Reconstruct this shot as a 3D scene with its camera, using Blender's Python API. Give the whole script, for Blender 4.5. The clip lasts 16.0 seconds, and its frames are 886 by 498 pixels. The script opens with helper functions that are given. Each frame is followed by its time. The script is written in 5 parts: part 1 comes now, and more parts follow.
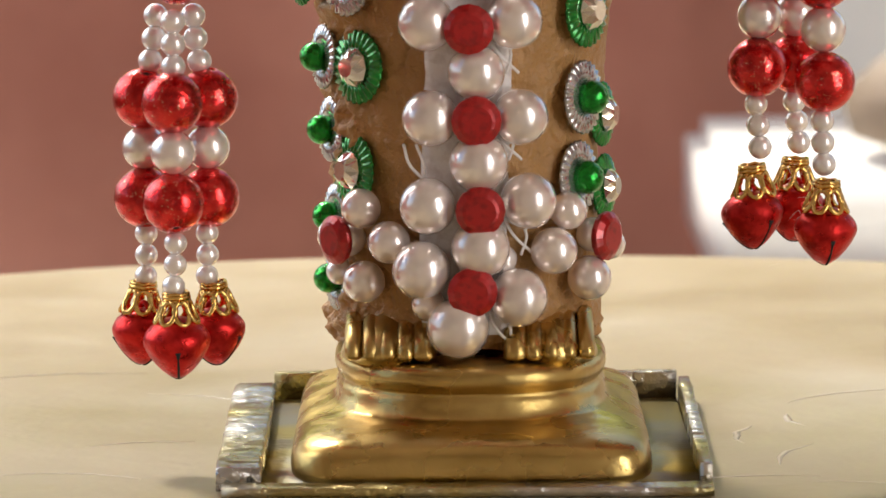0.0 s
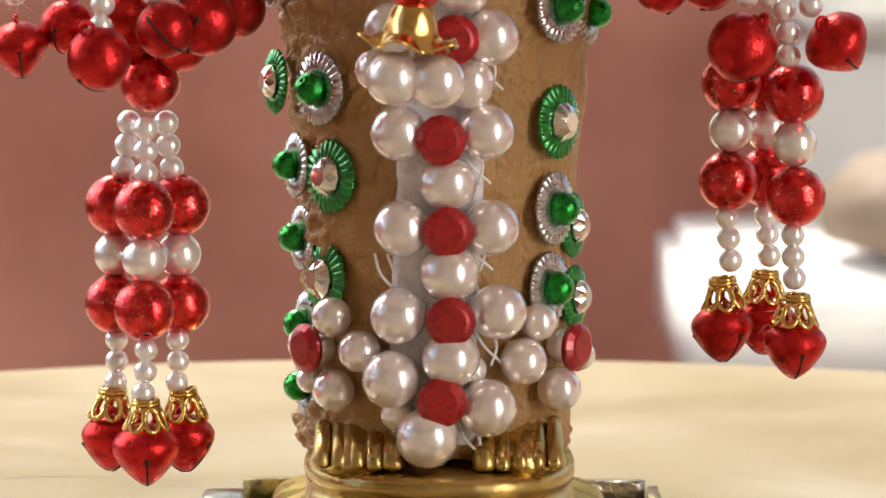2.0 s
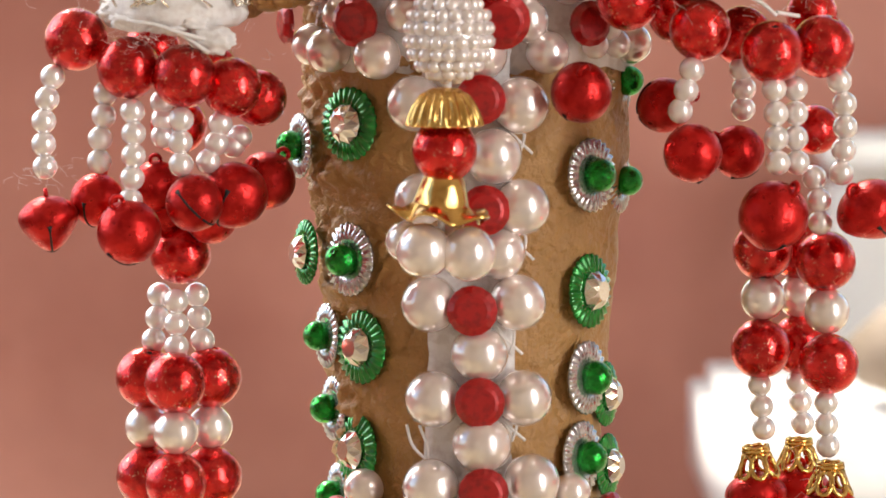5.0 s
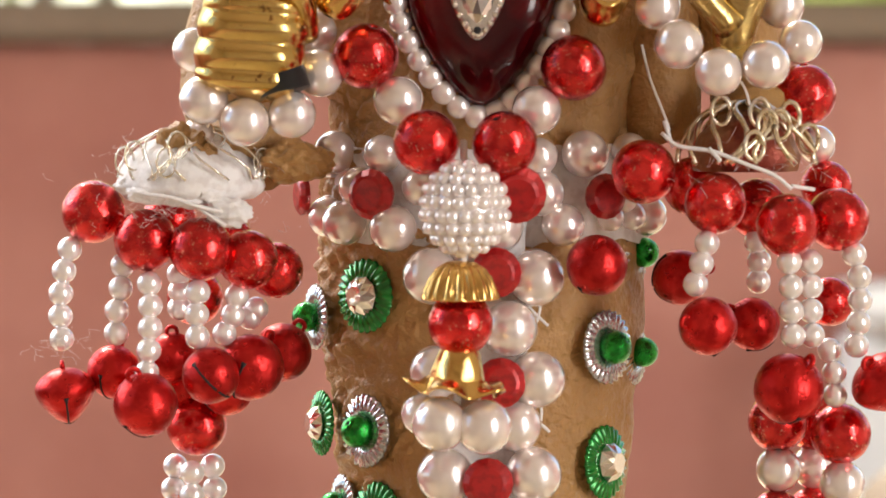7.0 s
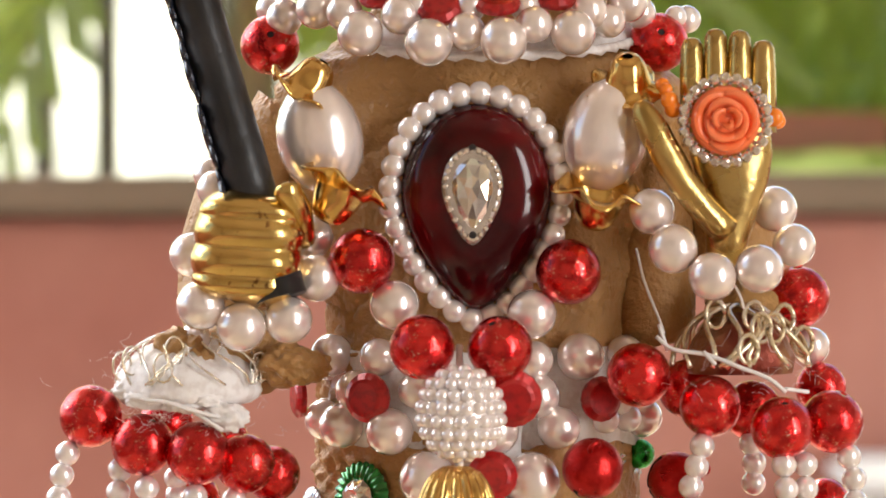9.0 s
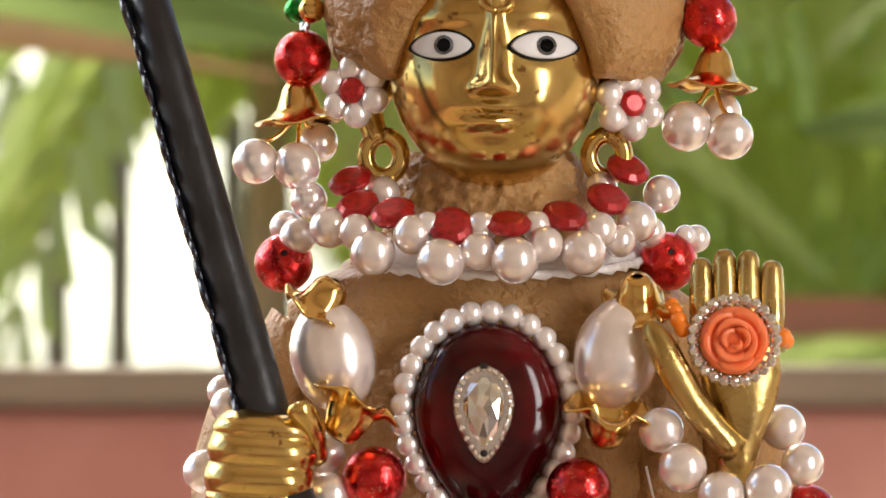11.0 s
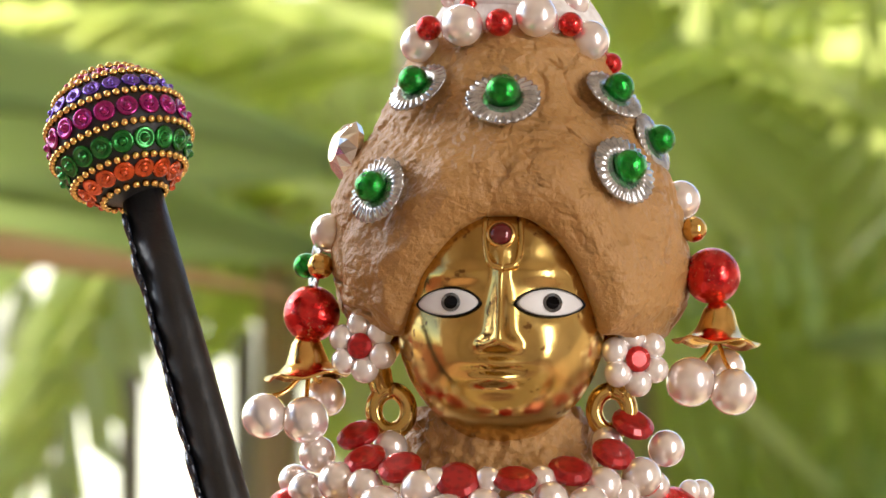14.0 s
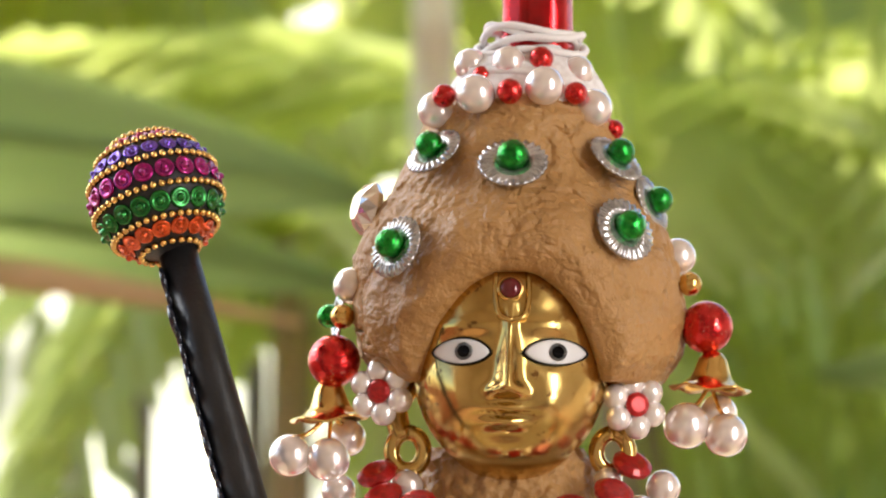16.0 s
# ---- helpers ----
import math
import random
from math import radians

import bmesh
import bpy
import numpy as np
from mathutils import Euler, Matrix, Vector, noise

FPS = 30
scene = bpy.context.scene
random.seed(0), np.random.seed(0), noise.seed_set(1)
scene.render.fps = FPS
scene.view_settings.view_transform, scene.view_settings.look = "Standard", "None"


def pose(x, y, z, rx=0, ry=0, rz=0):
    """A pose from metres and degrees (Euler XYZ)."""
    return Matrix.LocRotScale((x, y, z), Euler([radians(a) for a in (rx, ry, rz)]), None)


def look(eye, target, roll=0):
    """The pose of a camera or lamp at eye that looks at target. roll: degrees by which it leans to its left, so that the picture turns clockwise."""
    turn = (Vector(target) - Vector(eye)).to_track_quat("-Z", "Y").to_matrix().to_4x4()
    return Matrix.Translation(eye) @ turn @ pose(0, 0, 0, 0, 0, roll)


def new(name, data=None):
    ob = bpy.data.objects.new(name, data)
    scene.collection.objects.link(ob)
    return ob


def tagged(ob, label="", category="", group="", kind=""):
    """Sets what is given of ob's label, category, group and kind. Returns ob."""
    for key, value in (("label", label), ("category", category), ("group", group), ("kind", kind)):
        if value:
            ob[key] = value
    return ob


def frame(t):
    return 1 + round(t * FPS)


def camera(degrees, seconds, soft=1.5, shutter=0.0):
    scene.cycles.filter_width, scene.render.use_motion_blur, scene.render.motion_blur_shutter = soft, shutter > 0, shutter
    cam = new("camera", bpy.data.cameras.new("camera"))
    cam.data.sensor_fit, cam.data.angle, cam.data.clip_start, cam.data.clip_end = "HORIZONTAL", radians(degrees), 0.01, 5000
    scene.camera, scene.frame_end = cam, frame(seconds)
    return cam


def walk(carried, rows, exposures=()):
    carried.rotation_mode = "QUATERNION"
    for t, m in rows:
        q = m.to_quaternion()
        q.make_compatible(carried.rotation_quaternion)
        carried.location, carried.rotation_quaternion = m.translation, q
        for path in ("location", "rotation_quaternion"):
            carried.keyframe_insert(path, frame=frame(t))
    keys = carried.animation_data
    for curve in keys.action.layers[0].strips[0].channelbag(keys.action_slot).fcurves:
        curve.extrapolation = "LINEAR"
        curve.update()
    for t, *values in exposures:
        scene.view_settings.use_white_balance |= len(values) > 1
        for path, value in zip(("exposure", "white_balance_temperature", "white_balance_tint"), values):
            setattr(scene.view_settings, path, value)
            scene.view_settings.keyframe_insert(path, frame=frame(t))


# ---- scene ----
cam = camera(12.0, 16.0)
ROWS = [
    (0, 0.00053, -0.59576, 0.12352, 0.040, -8.020, 0.259),
    (0.5, 0.00050, -0.59578, 0.12410, 0.036, -7.812, 0.284),
    (1, 0.00054, -0.59572, 0.12484, 0.086, -7.519, 0.043),
    (1.5, 0.00063, -0.59612, 0.12588, -0.073, -7.191, -0.328),
    (2, 0.00081, -0.59617, 0.12689, -0.246, -6.848, -0.418),
    (2.5, 0.00083, -0.59617, 0.12805, -0.235, -6.537, -0.195),
    (3, 0.00090, -0.59524, 0.12881, -0.278, -6.254, -0.017),
    (3.5, 0.00091, -0.59478, 0.12959, -0.098, -5.961, 0.085),
    (4, 0.00086, -0.59398, 0.13019, 0.102, -5.684, -0.000),
    (6.5, 0.00056, -0.59478, 0.13548, 0.140, -3.742, 0.196),
    (7, 0.00030, -0.59509, 0.13704, 0.297, -3.206, 0.049),
    (7.5, 0.00043, -0.59616, 0.13912, 0.358, -2.620, -0.247),
    (8, 0.00066, -0.59683, 0.14069, 0.308, -2.115, -0.198),
    (8.5, 0.00096, -0.59684, 0.14227, 0.247, -1.616, 0.080),
    (9, 0.00102, -0.59767, 0.14387, 0.303, -1.106, 0.234),
    (11.5, 0.00130, -0.60477, 0.15100, 0.504, 2.004, 0.093),
    (12, 0.00144, -0.60629, 0.15248, 0.562, 2.676, 0.141),
    (12.5, 0.00123, -0.60692, 0.15354, 0.675, 3.124, 0.063),
    (13, 0.00109, -0.60855, 0.15451, 0.742, 3.496, -0.075),
    (13.5, 0.00129, -0.60993, 0.15535, 0.662, 3.844, -0.041),
    (14, 0.00169, -0.61037, 0.15593, 0.603, 4.128, -0.010),
    (14.5, 0.00191, -0.61062, 0.15648, 0.545, 4.428, 0.092),
    (15, 0.00192, -0.61730, 0.15685, 0.592, 4.526, 0.200),
    (15.5, 0.00164, -0.63648, 0.15635, 0.652, 4.297, -0.027),
    (16, 0.00153, -0.65677, 0.15694, 0.713, 4.454, -0.270),
]
walk(cam, [(t, pose(x, y, z, 90 + pitch, roll, yaw)) for t, x, y, z, yaw, pitch, roll in ROWS],
     exposures=((0.0, 0.30), (2.0, 0.44), (4.0, 0.66), (7.0, 0.90), (9.0, 0.92), (12.0, 0.84), (16.0, 0.94)))
cam.data.dof.use_dof = True
cam.data.dof.focus_distance = 0.601
cam.data.dof.aperture_fstop = 46.0

# ---- light ----
world = bpy.data.worlds.new("sky")
scene.world = world
world.use_nodes = True
sky = world.node_tree.nodes.new("ShaderNodeTexSky")
sky.sky_type, sky.sun_disc = "NISHITA", False
SUN_UP, SUN_ROUND = radians(48), radians(-28)
sky.sun_elevation, sky.sun_rotation = SUN_UP, SUN_ROUND
back = world.node_tree.nodes["Background"]
world.node_tree.links.new(sky.outputs[0], back.inputs[0])
back.inputs[1].default_value = 0.15
sun = new("sun", bpy.data.lights.new("sun", "SUN"))
sun.data.energy, sun.data.angle, sun.data.color = 4.8, radians(9.0), (1.0, 0.93, 0.82)
sun.matrix_world = look(Vector((math.sin(SUN_ROUND) * math.cos(SUN_UP), math.cos(SUN_ROUND) * math.cos(SUN_UP), math.sin(SUN_UP))) * 5, (0, 0, 0))
# daylight through the window in the side wall, in front of the table
win = new("window_daylight", bpy.data.lights.new("window_daylight", "AREA"))
win.data.shape, win.data.size, win.data.size_y, win.data.energy, win.data.color = "RECTANGLE", 0.40, 1.5, 14.0, (1.0, 0.97, 0.94)
win.matrix_world = look((1.46, -1.36, 0.42), (0.0, 0.0, 0.16))
# skylight through the open side of the porch, over the low wall
side_sky = new("open_side_daylight", bpy.data.lights.new("open_side_daylight", "AREA"))
side_sky.data.shape, side_sky.data.size, side_sky.data.size_y, side_sky.data.energy, side_sky.data.color = "RECTANGLE", 1.1, 1.1, 13.0, (1.0, 0.98, 0.94)
side_sky.matrix_world = look((-1.42, 0.52, 1.05), (0.0, 0.0, 0.12))

MM = 0.001


# ---- materials ----
def material(name, color, rough=0.5, metal=0.0, second=None, mix_scale=60.0, mix_at=(0.45, 0.62), bump=0.0, bump_scale=300.0,
             fine=0.0, fine_scale=1500.0, coat=0.0, vary=0.0, trans=0.0, ior=1.45, sss=0.0, rough_var=0.0, film=0.0, stretch=None):
    m = bpy.data.materials.new(name)
    m.use_nodes = True
    nt = m.node_tree
    N, L = nt.nodes, nt.links
    p = N["Principled BSDF"]
    tc = N.new("ShaderNodeTexCoord")
    src = tc.outputs["Object"]
    if stretch:
        mp = N.new("ShaderNodeMapping")
        mp.inputs["Scale"].default_value = stretch
        L.new(src, mp.inputs[0])
        src = mp.outputs[0]
    info = N.new("ShaderNodeObjectInfo")
    shift = N.new("ShaderNodeVectorMath")
    shift.operation = "ADD"
    L.new(src, shift.inputs[0])
    L.new(info.outputs["Random"], shift.inputs[1])
    src = shift.outputs[0]

    def noise_node(scale, detail=4.0):
        n = N.new("ShaderNodeTexNoise")
        n.inputs["Scale"].default_value, n.inputs["Detail"].default_value = scale, detail
        L.new(src, n.inputs["Vector"])
        return n.outputs["Fac"]

    p.inputs["Base Color"].default_value = (*color, 1)
    p.inputs["Roughness"].default_value = rough
    p.inputs["Metallic"].default_value = metal
    p.inputs["IOR"].default_value = ior
    p.inputs["Coat Weight"].default_value = coat
    p.inputs["Coat Roughness"].default_value = 0.05
    p.inputs["Transmission Weight"].default_value = trans
    if film:
        p.inputs["Thin Film Thickness"].default_value = film
    if sss:
        p.inputs["Subsurface Weight"].default_value = sss
        p.inputs["Subsurface Radius"].default_value = (0.002, 0.0012, 0.001)
    col = None
    if second:
        ramp = N.new("ShaderNodeValToRGB")
        ramp.color_ramp.elements[0].position, ramp.color_ramp.elements[1].position = mix_at
        ramp.color_ramp.elements[0].color, ramp.color_ramp.elements[1].color = (*color, 1), (*second, 1)
        L.new(noise_node(mix_scale, 6.0), ramp.inputs[0])
        col = ramp.outputs[0]
    if vary:
        hsv = N.new("ShaderNodeHueSaturation")
        rng = N.new("ShaderNodeMapRange")
        rng.inputs["To Min"].default_value, rng.inputs["To Max"].default_value = 1 - vary, 1 + vary
        L.new(info.outputs["Random"], rng.inputs[0])
        L.new(rng.outputs[0], hsv.inputs["Value"])
        if col:
            L.new(col, hsv.inputs["Color"])
        else:
            hsv.inputs["Color"].default_value = (*color, 1)
        col = hsv.outputs[0]
    if col:
        L.new(col, p.inputs["Base Color"])
    if rough_var:
        rr = N.new("ShaderNodeMapRange")
        rr.inputs["From Min"].default_value, rr.inputs["From Max"].default_value = 0.35, 0.7
        rr.inputs["To Min"].default_value, rr.inputs["To Max"].default_value = max(0.02, rough - rough_var), rough + rough_var
        L.new(noise_node(mix_scale * 1.7), rr.inputs[0])
        L.new(rr.outputs[0], p.inputs["Roughness"])
    last = None
    for strength, scale in ((bump, bump_scale), (fine, fine_scale)):
        if strength:
            b = N.new("ShaderNodeBump")
            b.inputs["Strength"].default_value = strength
            b.inputs["Distance"].default_value = 0.6 / scale
            L.new(noise_node(scale, 5.0), b.inputs["Height"])
            if last:
                L.new(last, b.inputs["Normal"])
            last = b.outputs[0]
    if last:
        L.new(last, p.inputs["Normal"])
    return m


BRASS = material("brass", (0.68, 0.47, 0.16), 0.2, 1.0, (0.52, 0.34, 0.10), 90, (0.4, 0.7), bump=0.05, bump_scale=180, fine=0.03, fine_scale=1600, rough_var=0.06)
DULL_BRASS = material("worn_brass", (0.60, 0.43, 0.16), 0.3, 1.0, (0.46, 0.31, 0.10), 70, (0.4, 0.7), bump=0.12, bump_scale=120, fine=0.08, fine_scale=1400, rough_var=0.1)
GOLD = material("gilt_metal", (0.82, 0.54, 0.19), 0.16, 1.0, (0.64, 0.38, 0.10), 160, bump=0.04, bump_scale=300, rough_var=0.05)
CLAY = material("clay", (0.475, 0.262, 0.095), 0.40, 0.0, (0.37, 0.188, 0.060), 55, (0.35, 0.75), bump=0.55, bump_scale=300, fine=0.9, fine_scale=1000, rough_var=0.1)
PEARL = material("pearl", (0.95, 0.87, 0.83), 0.25, 0.62, (0.90, 0.80, 0.78), 1.2, coat=1.0, vary=0.04, bump=0.02, bump_scale=2.0)
SMALL_PEARL = material("small_pearl", (0.95, 0.90, 0.88), 0.27, 0.5, (0.90, 0.84, 0.83), 1.2, coat=0.8, vary=0.04)
RED = material("red_foil", (0.76, 0.030, 0.028), 0.22, 0.9, (0.46, 0.008, 0.010), 2.2, (0.42, 0.62), bump=0.09, bump_scale=3.0, fine=0.03, fine_scale=16, coat=0.5, vary=0.12, rough_var=0.1)
RED_BELL = material("red_bell_metal", (0.56, 0.020, 0.018), 0.34, 0.8, (0.38, 0.008, 0.008), 1.8, bump=0.1, bump_scale=3, vary=0.15, rough_var=0.08)
GREEN = material("green_foil", (0.01, 0.33, 0.03), 0.17, 0.92, (0.005, 0.18, 0.015), 2.2, bump=0.15, bump_scale=3, coat=0.5, vary=0.12)
RED_GEM = material("red_gem", (0.46, 0.008, 0.010), 0.3, 0.35, (0.30, 0.004, 0.006), 3.0, coat=0.35, vary=0.15, ior=1.6)
SILVER = material("silver_setting", (0.66, 0.62, 0.60), 0.25, 1.0, (0.5, 0.46, 0.45), 400)
# near-black colour that stands in for the shade inside holes and slits
HOLE_SHADE = material("painted_hole_shade", (0.012, 0.01, 0.01), 0.7)


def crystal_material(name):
    """Foiled glass: random facet colours are painted-in reflections of the room."""
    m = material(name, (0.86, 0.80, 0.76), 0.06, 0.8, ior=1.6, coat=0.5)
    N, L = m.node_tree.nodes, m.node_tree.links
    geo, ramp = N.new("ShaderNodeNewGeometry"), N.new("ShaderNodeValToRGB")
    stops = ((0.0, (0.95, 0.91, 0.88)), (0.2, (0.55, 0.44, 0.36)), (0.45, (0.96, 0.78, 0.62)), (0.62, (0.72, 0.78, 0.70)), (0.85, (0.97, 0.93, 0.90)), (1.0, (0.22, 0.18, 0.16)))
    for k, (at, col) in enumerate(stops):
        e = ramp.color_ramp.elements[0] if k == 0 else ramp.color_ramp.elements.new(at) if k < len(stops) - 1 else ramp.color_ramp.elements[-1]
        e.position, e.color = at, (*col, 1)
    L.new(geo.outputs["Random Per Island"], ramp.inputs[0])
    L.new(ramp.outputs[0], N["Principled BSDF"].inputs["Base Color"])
    return m


CRYSTAL = crystal_material("painted_reflection_crystal")
GREEN_DISC = material("green_moulded_plastic", (0.006, 0.17, 0.02), 0.14, 0.45, (0.015, 0.30, 0.04), 3.0, coat=0.6)
CLEAR_DISC = material("silvered_moulded_plastic", (0.54, 0.53, 0.53), 0.1, 0.75, (0.32, 0.31, 0.31), 3.0, coat=0.5)
THREAD = material("white_thread", (0.86, 0.83, 0.82), 0.8, bump=0.5, bump_scale=2500)
LACE = material("white_lace", (0.88, 0.85, 0.84), 0.8, 0, (0.76, 0.71, 0.69), 700, bump=0.3, bump_scale=1800)
FOIL = material("silver_foil", (0.58, 0.56, 0.54), 0.25, 0.9, (0.46, 0.38, 0.16), 45, (0.45, 0.62), bump=0.6, bump_scale=160, fine=0.4, fine_scale=600, rough_var=0.12)
TRAY_IN = material("tarnished_tray", (0.45, 0.36, 0.13), 0.3, 0.7, (0.35, 0.33, 0.3), 60, bump=0.2, bump_scale=300)
TABLE = material("cream_laminate", (0.43, 0.345, 0.215), 0.42, 0.0, (0.52, 0.45, 0.33), 16, (0.52, 0.74), bump=0.08, bump_scale=30, fine=0.05, fine_scale=400, rough_var=0.1, coat=0.1)
SCUFF = material("worn_cream_streak", (0.60, 0.53, 0.42), 0.3, bump=0.1, bump_scale=300)
BLACK = material("black_lacquer", (0.012, 0.012, 0.013), 0.42, 0.0, (0.022, 0.022, 0.024), 120, bump=0.12, bump_scale=260, fine=0.1, fine_scale=1300, rough_var=0.1)
BLUE_BLACK = material("blue_black_sequin", (0.012, 0.014, 0.024), 0.25, 0.4, (0.03, 0.035, 0.055), 3, coat=0.4)
WHITE_ENAMEL = material("white_enamel", (0.78, 0.77, 0.78), 0.4)
EYE_DARK = material("black_enamel", (0.01, 0.01, 0.012), 0.55)
EYE_GREY = material("grey_enamel", (0.30, 0.32, 0.34), 0.5)
for m in (EYE_DARK, EYE_GREY):
    m.node_tree.nodes["Principled BSDF"].inputs["Specular IOR Level"].default_value = 0.12
PARAPET = material("red_paint", (0.68, 0.335, 0.265), 0.5, 0, (0.42, 0.165, 0.125), 5, (0.36, 0.66), bump=0.2, bump_scale=60)
COPING = material("grey_coping", (0.34, 0.25, 0.18), 0.7, 0, (0.24, 0.18, 0.12), 9, bump=0.3, bump_scale=90)
PLASTER = material("plaster", (0.64, 0.56, 0.46), 0.8, 0, (0.56, 0.48, 0.39), 3, bump=0.2, bump_scale=60)
FLOOR = material("floor_tile", (0.34, 0.22, 0.17), 0.4, 0, (0.28, 0.18, 0.14), 5, bump=0.1, bump_scale=40)
WHITEWASH = material("white_paint", (0.80, 0.78, 0.74), 0.6, 0, (0.72, 0.70, 0.66), 6, bump=0.1, bump_scale=60)
SOIL = material("soil", (0.16, 0.11, 0.07), 0.9, 0, (0.10, 0.12, 0.05), 2.5, bump=0.5, bump_scale=20)
BRICK = material("weathered_brick", (0.46, 0.17, 0.11), 0.8, 0, (0.34, 0.15, 0.10), 14, bump=0.4, bump_scale=80, vary=0.25)
# bark made paler so that the trunk looks sunlit; sunlight is in the colour
SUN_PAINTED_BARK = material("sun_painted_bark", (0.82, 0.72, 0.62), 0.8, 0, (0.66, 0.52, 0.42), 10, bump=0.4, bump_scale=40)
DRY_LEAF = material("dry_leaf", (0.62, 0.42, 0.20), 0.7, 0, (0.50, 0.36, 0.14), 12)
BARK = material("palm_bark", (0.40, 0.31, 0.22), 0.9, 0, (0.36, 0.30, 0.22), 12, bump=0.6, bump_scale=40, stretch=(1, 1, 3))


def leaf_material(name, a, b):
    m = material(name, a, 0.45, 0, b, 2.0, (0.35, 0.65), vary=0.2)
    nt = m.node_tree
    p = nt.nodes["Principled BSDF"]
    out = [n for n in nt.nodes if n.type == "OUTPUT_MATERIAL"][0]
    tr = nt.nodes.new("ShaderNodeBsdfTranslucent")
    tr.inputs[0].default_value = (a[0] * 2.6, a[1] * 2.3, a[2] * 2.2, 1)
    mx = nt.nodes.new("ShaderNodeMixShader")
    mx.inputs[0].default_value = 0.62
    nt.links.new(p.outputs[0], mx.inputs[1])
    nt.links.new(tr.outputs[0], mx.inputs[2])
    nt.links.new(mx.outputs[0], out.inputs[0])
    return m


# small pale flecks where the foil has worn
def add_flecks(m, color, scale, at):
    nt = m.node_tree
    N, L = nt.nodes, nt.links
    p = N["Principled BSDF"]
    tc = N.new("ShaderNodeTexCoord")
    info = N.new("ShaderNodeObjectInfo")
    ad = N.new("ShaderNodeVectorMath")
    ad.operation = "ADD"
    L.new(tc.outputs["Object"], ad.inputs[0])
    L.new(info.outputs["Random"], ad.inputs[1])
    fac = []
    for q, lo in ((scale, at), (scale * 0.22, 0.53)):
        nz = N.new("ShaderNodeTexNoise")
        nz.inputs["Scale"].default_value = q
        L.new(ad.outputs[0], nz.inputs["Vector"])
        mr = N.new("ShaderNodeMapRange")
        mr.inputs["From Min"].default_value, mr.inputs["From Max"].default_value = lo, lo + 0.05
        L.new(nz.outputs["Fac"], mr.inputs[0])
        fac.append(mr.outputs[0])
    mu = N.new("ShaderNodeMath")
    mu.operation = "MULTIPLY"
    L.new(fac[0], mu.inputs[0])
    L.new(fac[1], mu.inputs[1])
    mix = N.new("ShaderNodeMixRGB")
    mix.inputs[2].default_value = (*color, 1)
    L.new(mu.outputs[0], mix.inputs[0])
    L.new(p.inputs["Base Color"].links[0].from_socket, mix.inputs[1])
    L.new(mix.outputs[0], p.inputs["Base Color"])


add_flecks(RED, (0.75, 0.42, 0.30), 13.0, 0.60)
add_flecks(BRASS, (0.28, 0.15, 0.05), 900.0, 0.62)

# clay: fine cracks over the kneaded surface
def add_cracks(m, scale, width):
    nt = m.node_tree
    N, L = nt.nodes, nt.links
    p = N["Principled BSDF"]
    tc = N.new("ShaderNodeTexCoord")
    nz = N.new("ShaderNodeTexNoise")
    nz.inputs["Scale"].default_value = scale * 1.3
    L.new(tc.outputs["Object"], nz.inputs["Vector"])
    ad = N.new("ShaderNodeMixRGB")
    ad.blend_type = "ADD"
    ad.inputs[0].default_value = 0.022
    L.new(tc.outputs["Object"], ad.inputs[1])
    L.new(nz.outputs["Color"], ad.inputs[2])
    vo = N.new("ShaderNodeTexVoronoi")
    vo.feature = "DISTANCE_TO_EDGE"
    vo.inputs["Scale"].default_value = scale
    L.new(ad.outputs[0], vo.inputs["Vector"])
    mr = N.new("ShaderNodeMapRange")
    mr.inputs["From Max"].default_value = width
    L.new(vo.outputs["Distance"], mr.inputs[0])
    mask = N.new("ShaderNodeTexNoise")
    mask.inputs["Scale"].default_value = scale * 0.45
    L.new(tc.outputs["Object"], mask.inputs["Vector"])
    mk = N.new("ShaderNodeMapRange")
    mk.inputs["From Min"].default_value, mk.inputs["From Max"].default_value = 0.40, 0.52
    L.new(mask.outputs["Fac"], mk.inputs[0])
    mx = N.new("ShaderNodeMath")
    mx.operation = "MAXIMUM"
    L.new(mr.outputs[0], mx.inputs[0])
    L.new(mk.outputs[0], mx.inputs[1])
    b = N.new("ShaderNodeBump")
    b.inputs["Strength"].default_value, b.inputs["Distance"].default_value = 0.3, 0.0006
    L.new(mx.outputs[0], b.inputs["Height"])
    old = p.inputs["Normal"].links[0].from_socket
    L.new(old, b.inputs["Normal"])
    L.new(b.outputs[0], p.inputs["Normal"])


add_cracks(CLAY, 120.0, 0.10)
LEAF = leaf_material("palm_leaf", (0.31, 0.38, 0.135), (0.43, 0.46, 0.20))
LEAF_BROAD = leaf_material("broad_leaf", (0.17, 0.24, 0.085), (0.25, 0.32, 0.12))
LEAF_DARK = leaf_material("shrub_leaf", (0.33, 0.39, 0.15), (0.46, 0.48, 0.22))


# ---- building blocks (all sizes in millimetres unless said) ----
def vec(p):
    return Vector(p) * MM


def thing(name, label, category, at=(0, 0, 0), group="", kind=""):
    ob = new(name)
    ob.empty_display_size = 0.005
    ob.location = vec(at)
    return tagged(ob, label, category, group, kind)


def root_at(ob):
    p = Vector((0, 0, 0))
    while ob:
        p += ob.location
        ob = ob.parent
    return p


def link_mesh(name, me, parent=None, label="", at=None, rot=None, scale=None):
    ob = new(name, me)
    if parent:
        ob.parent = parent
    if at is not None:
        ob.location = vec(at) - (root_at(parent) if parent else Vector())
    elif parent:
        ob.location = -root_at(parent)
    if rot is not None:
        ob.rotation_euler = rot
    if scale is not None:
        ob.scale = (scale,) * 3 if isinstance(scale, (int, float)) else scale
    if label:
        ob["label"] = label
    return ob


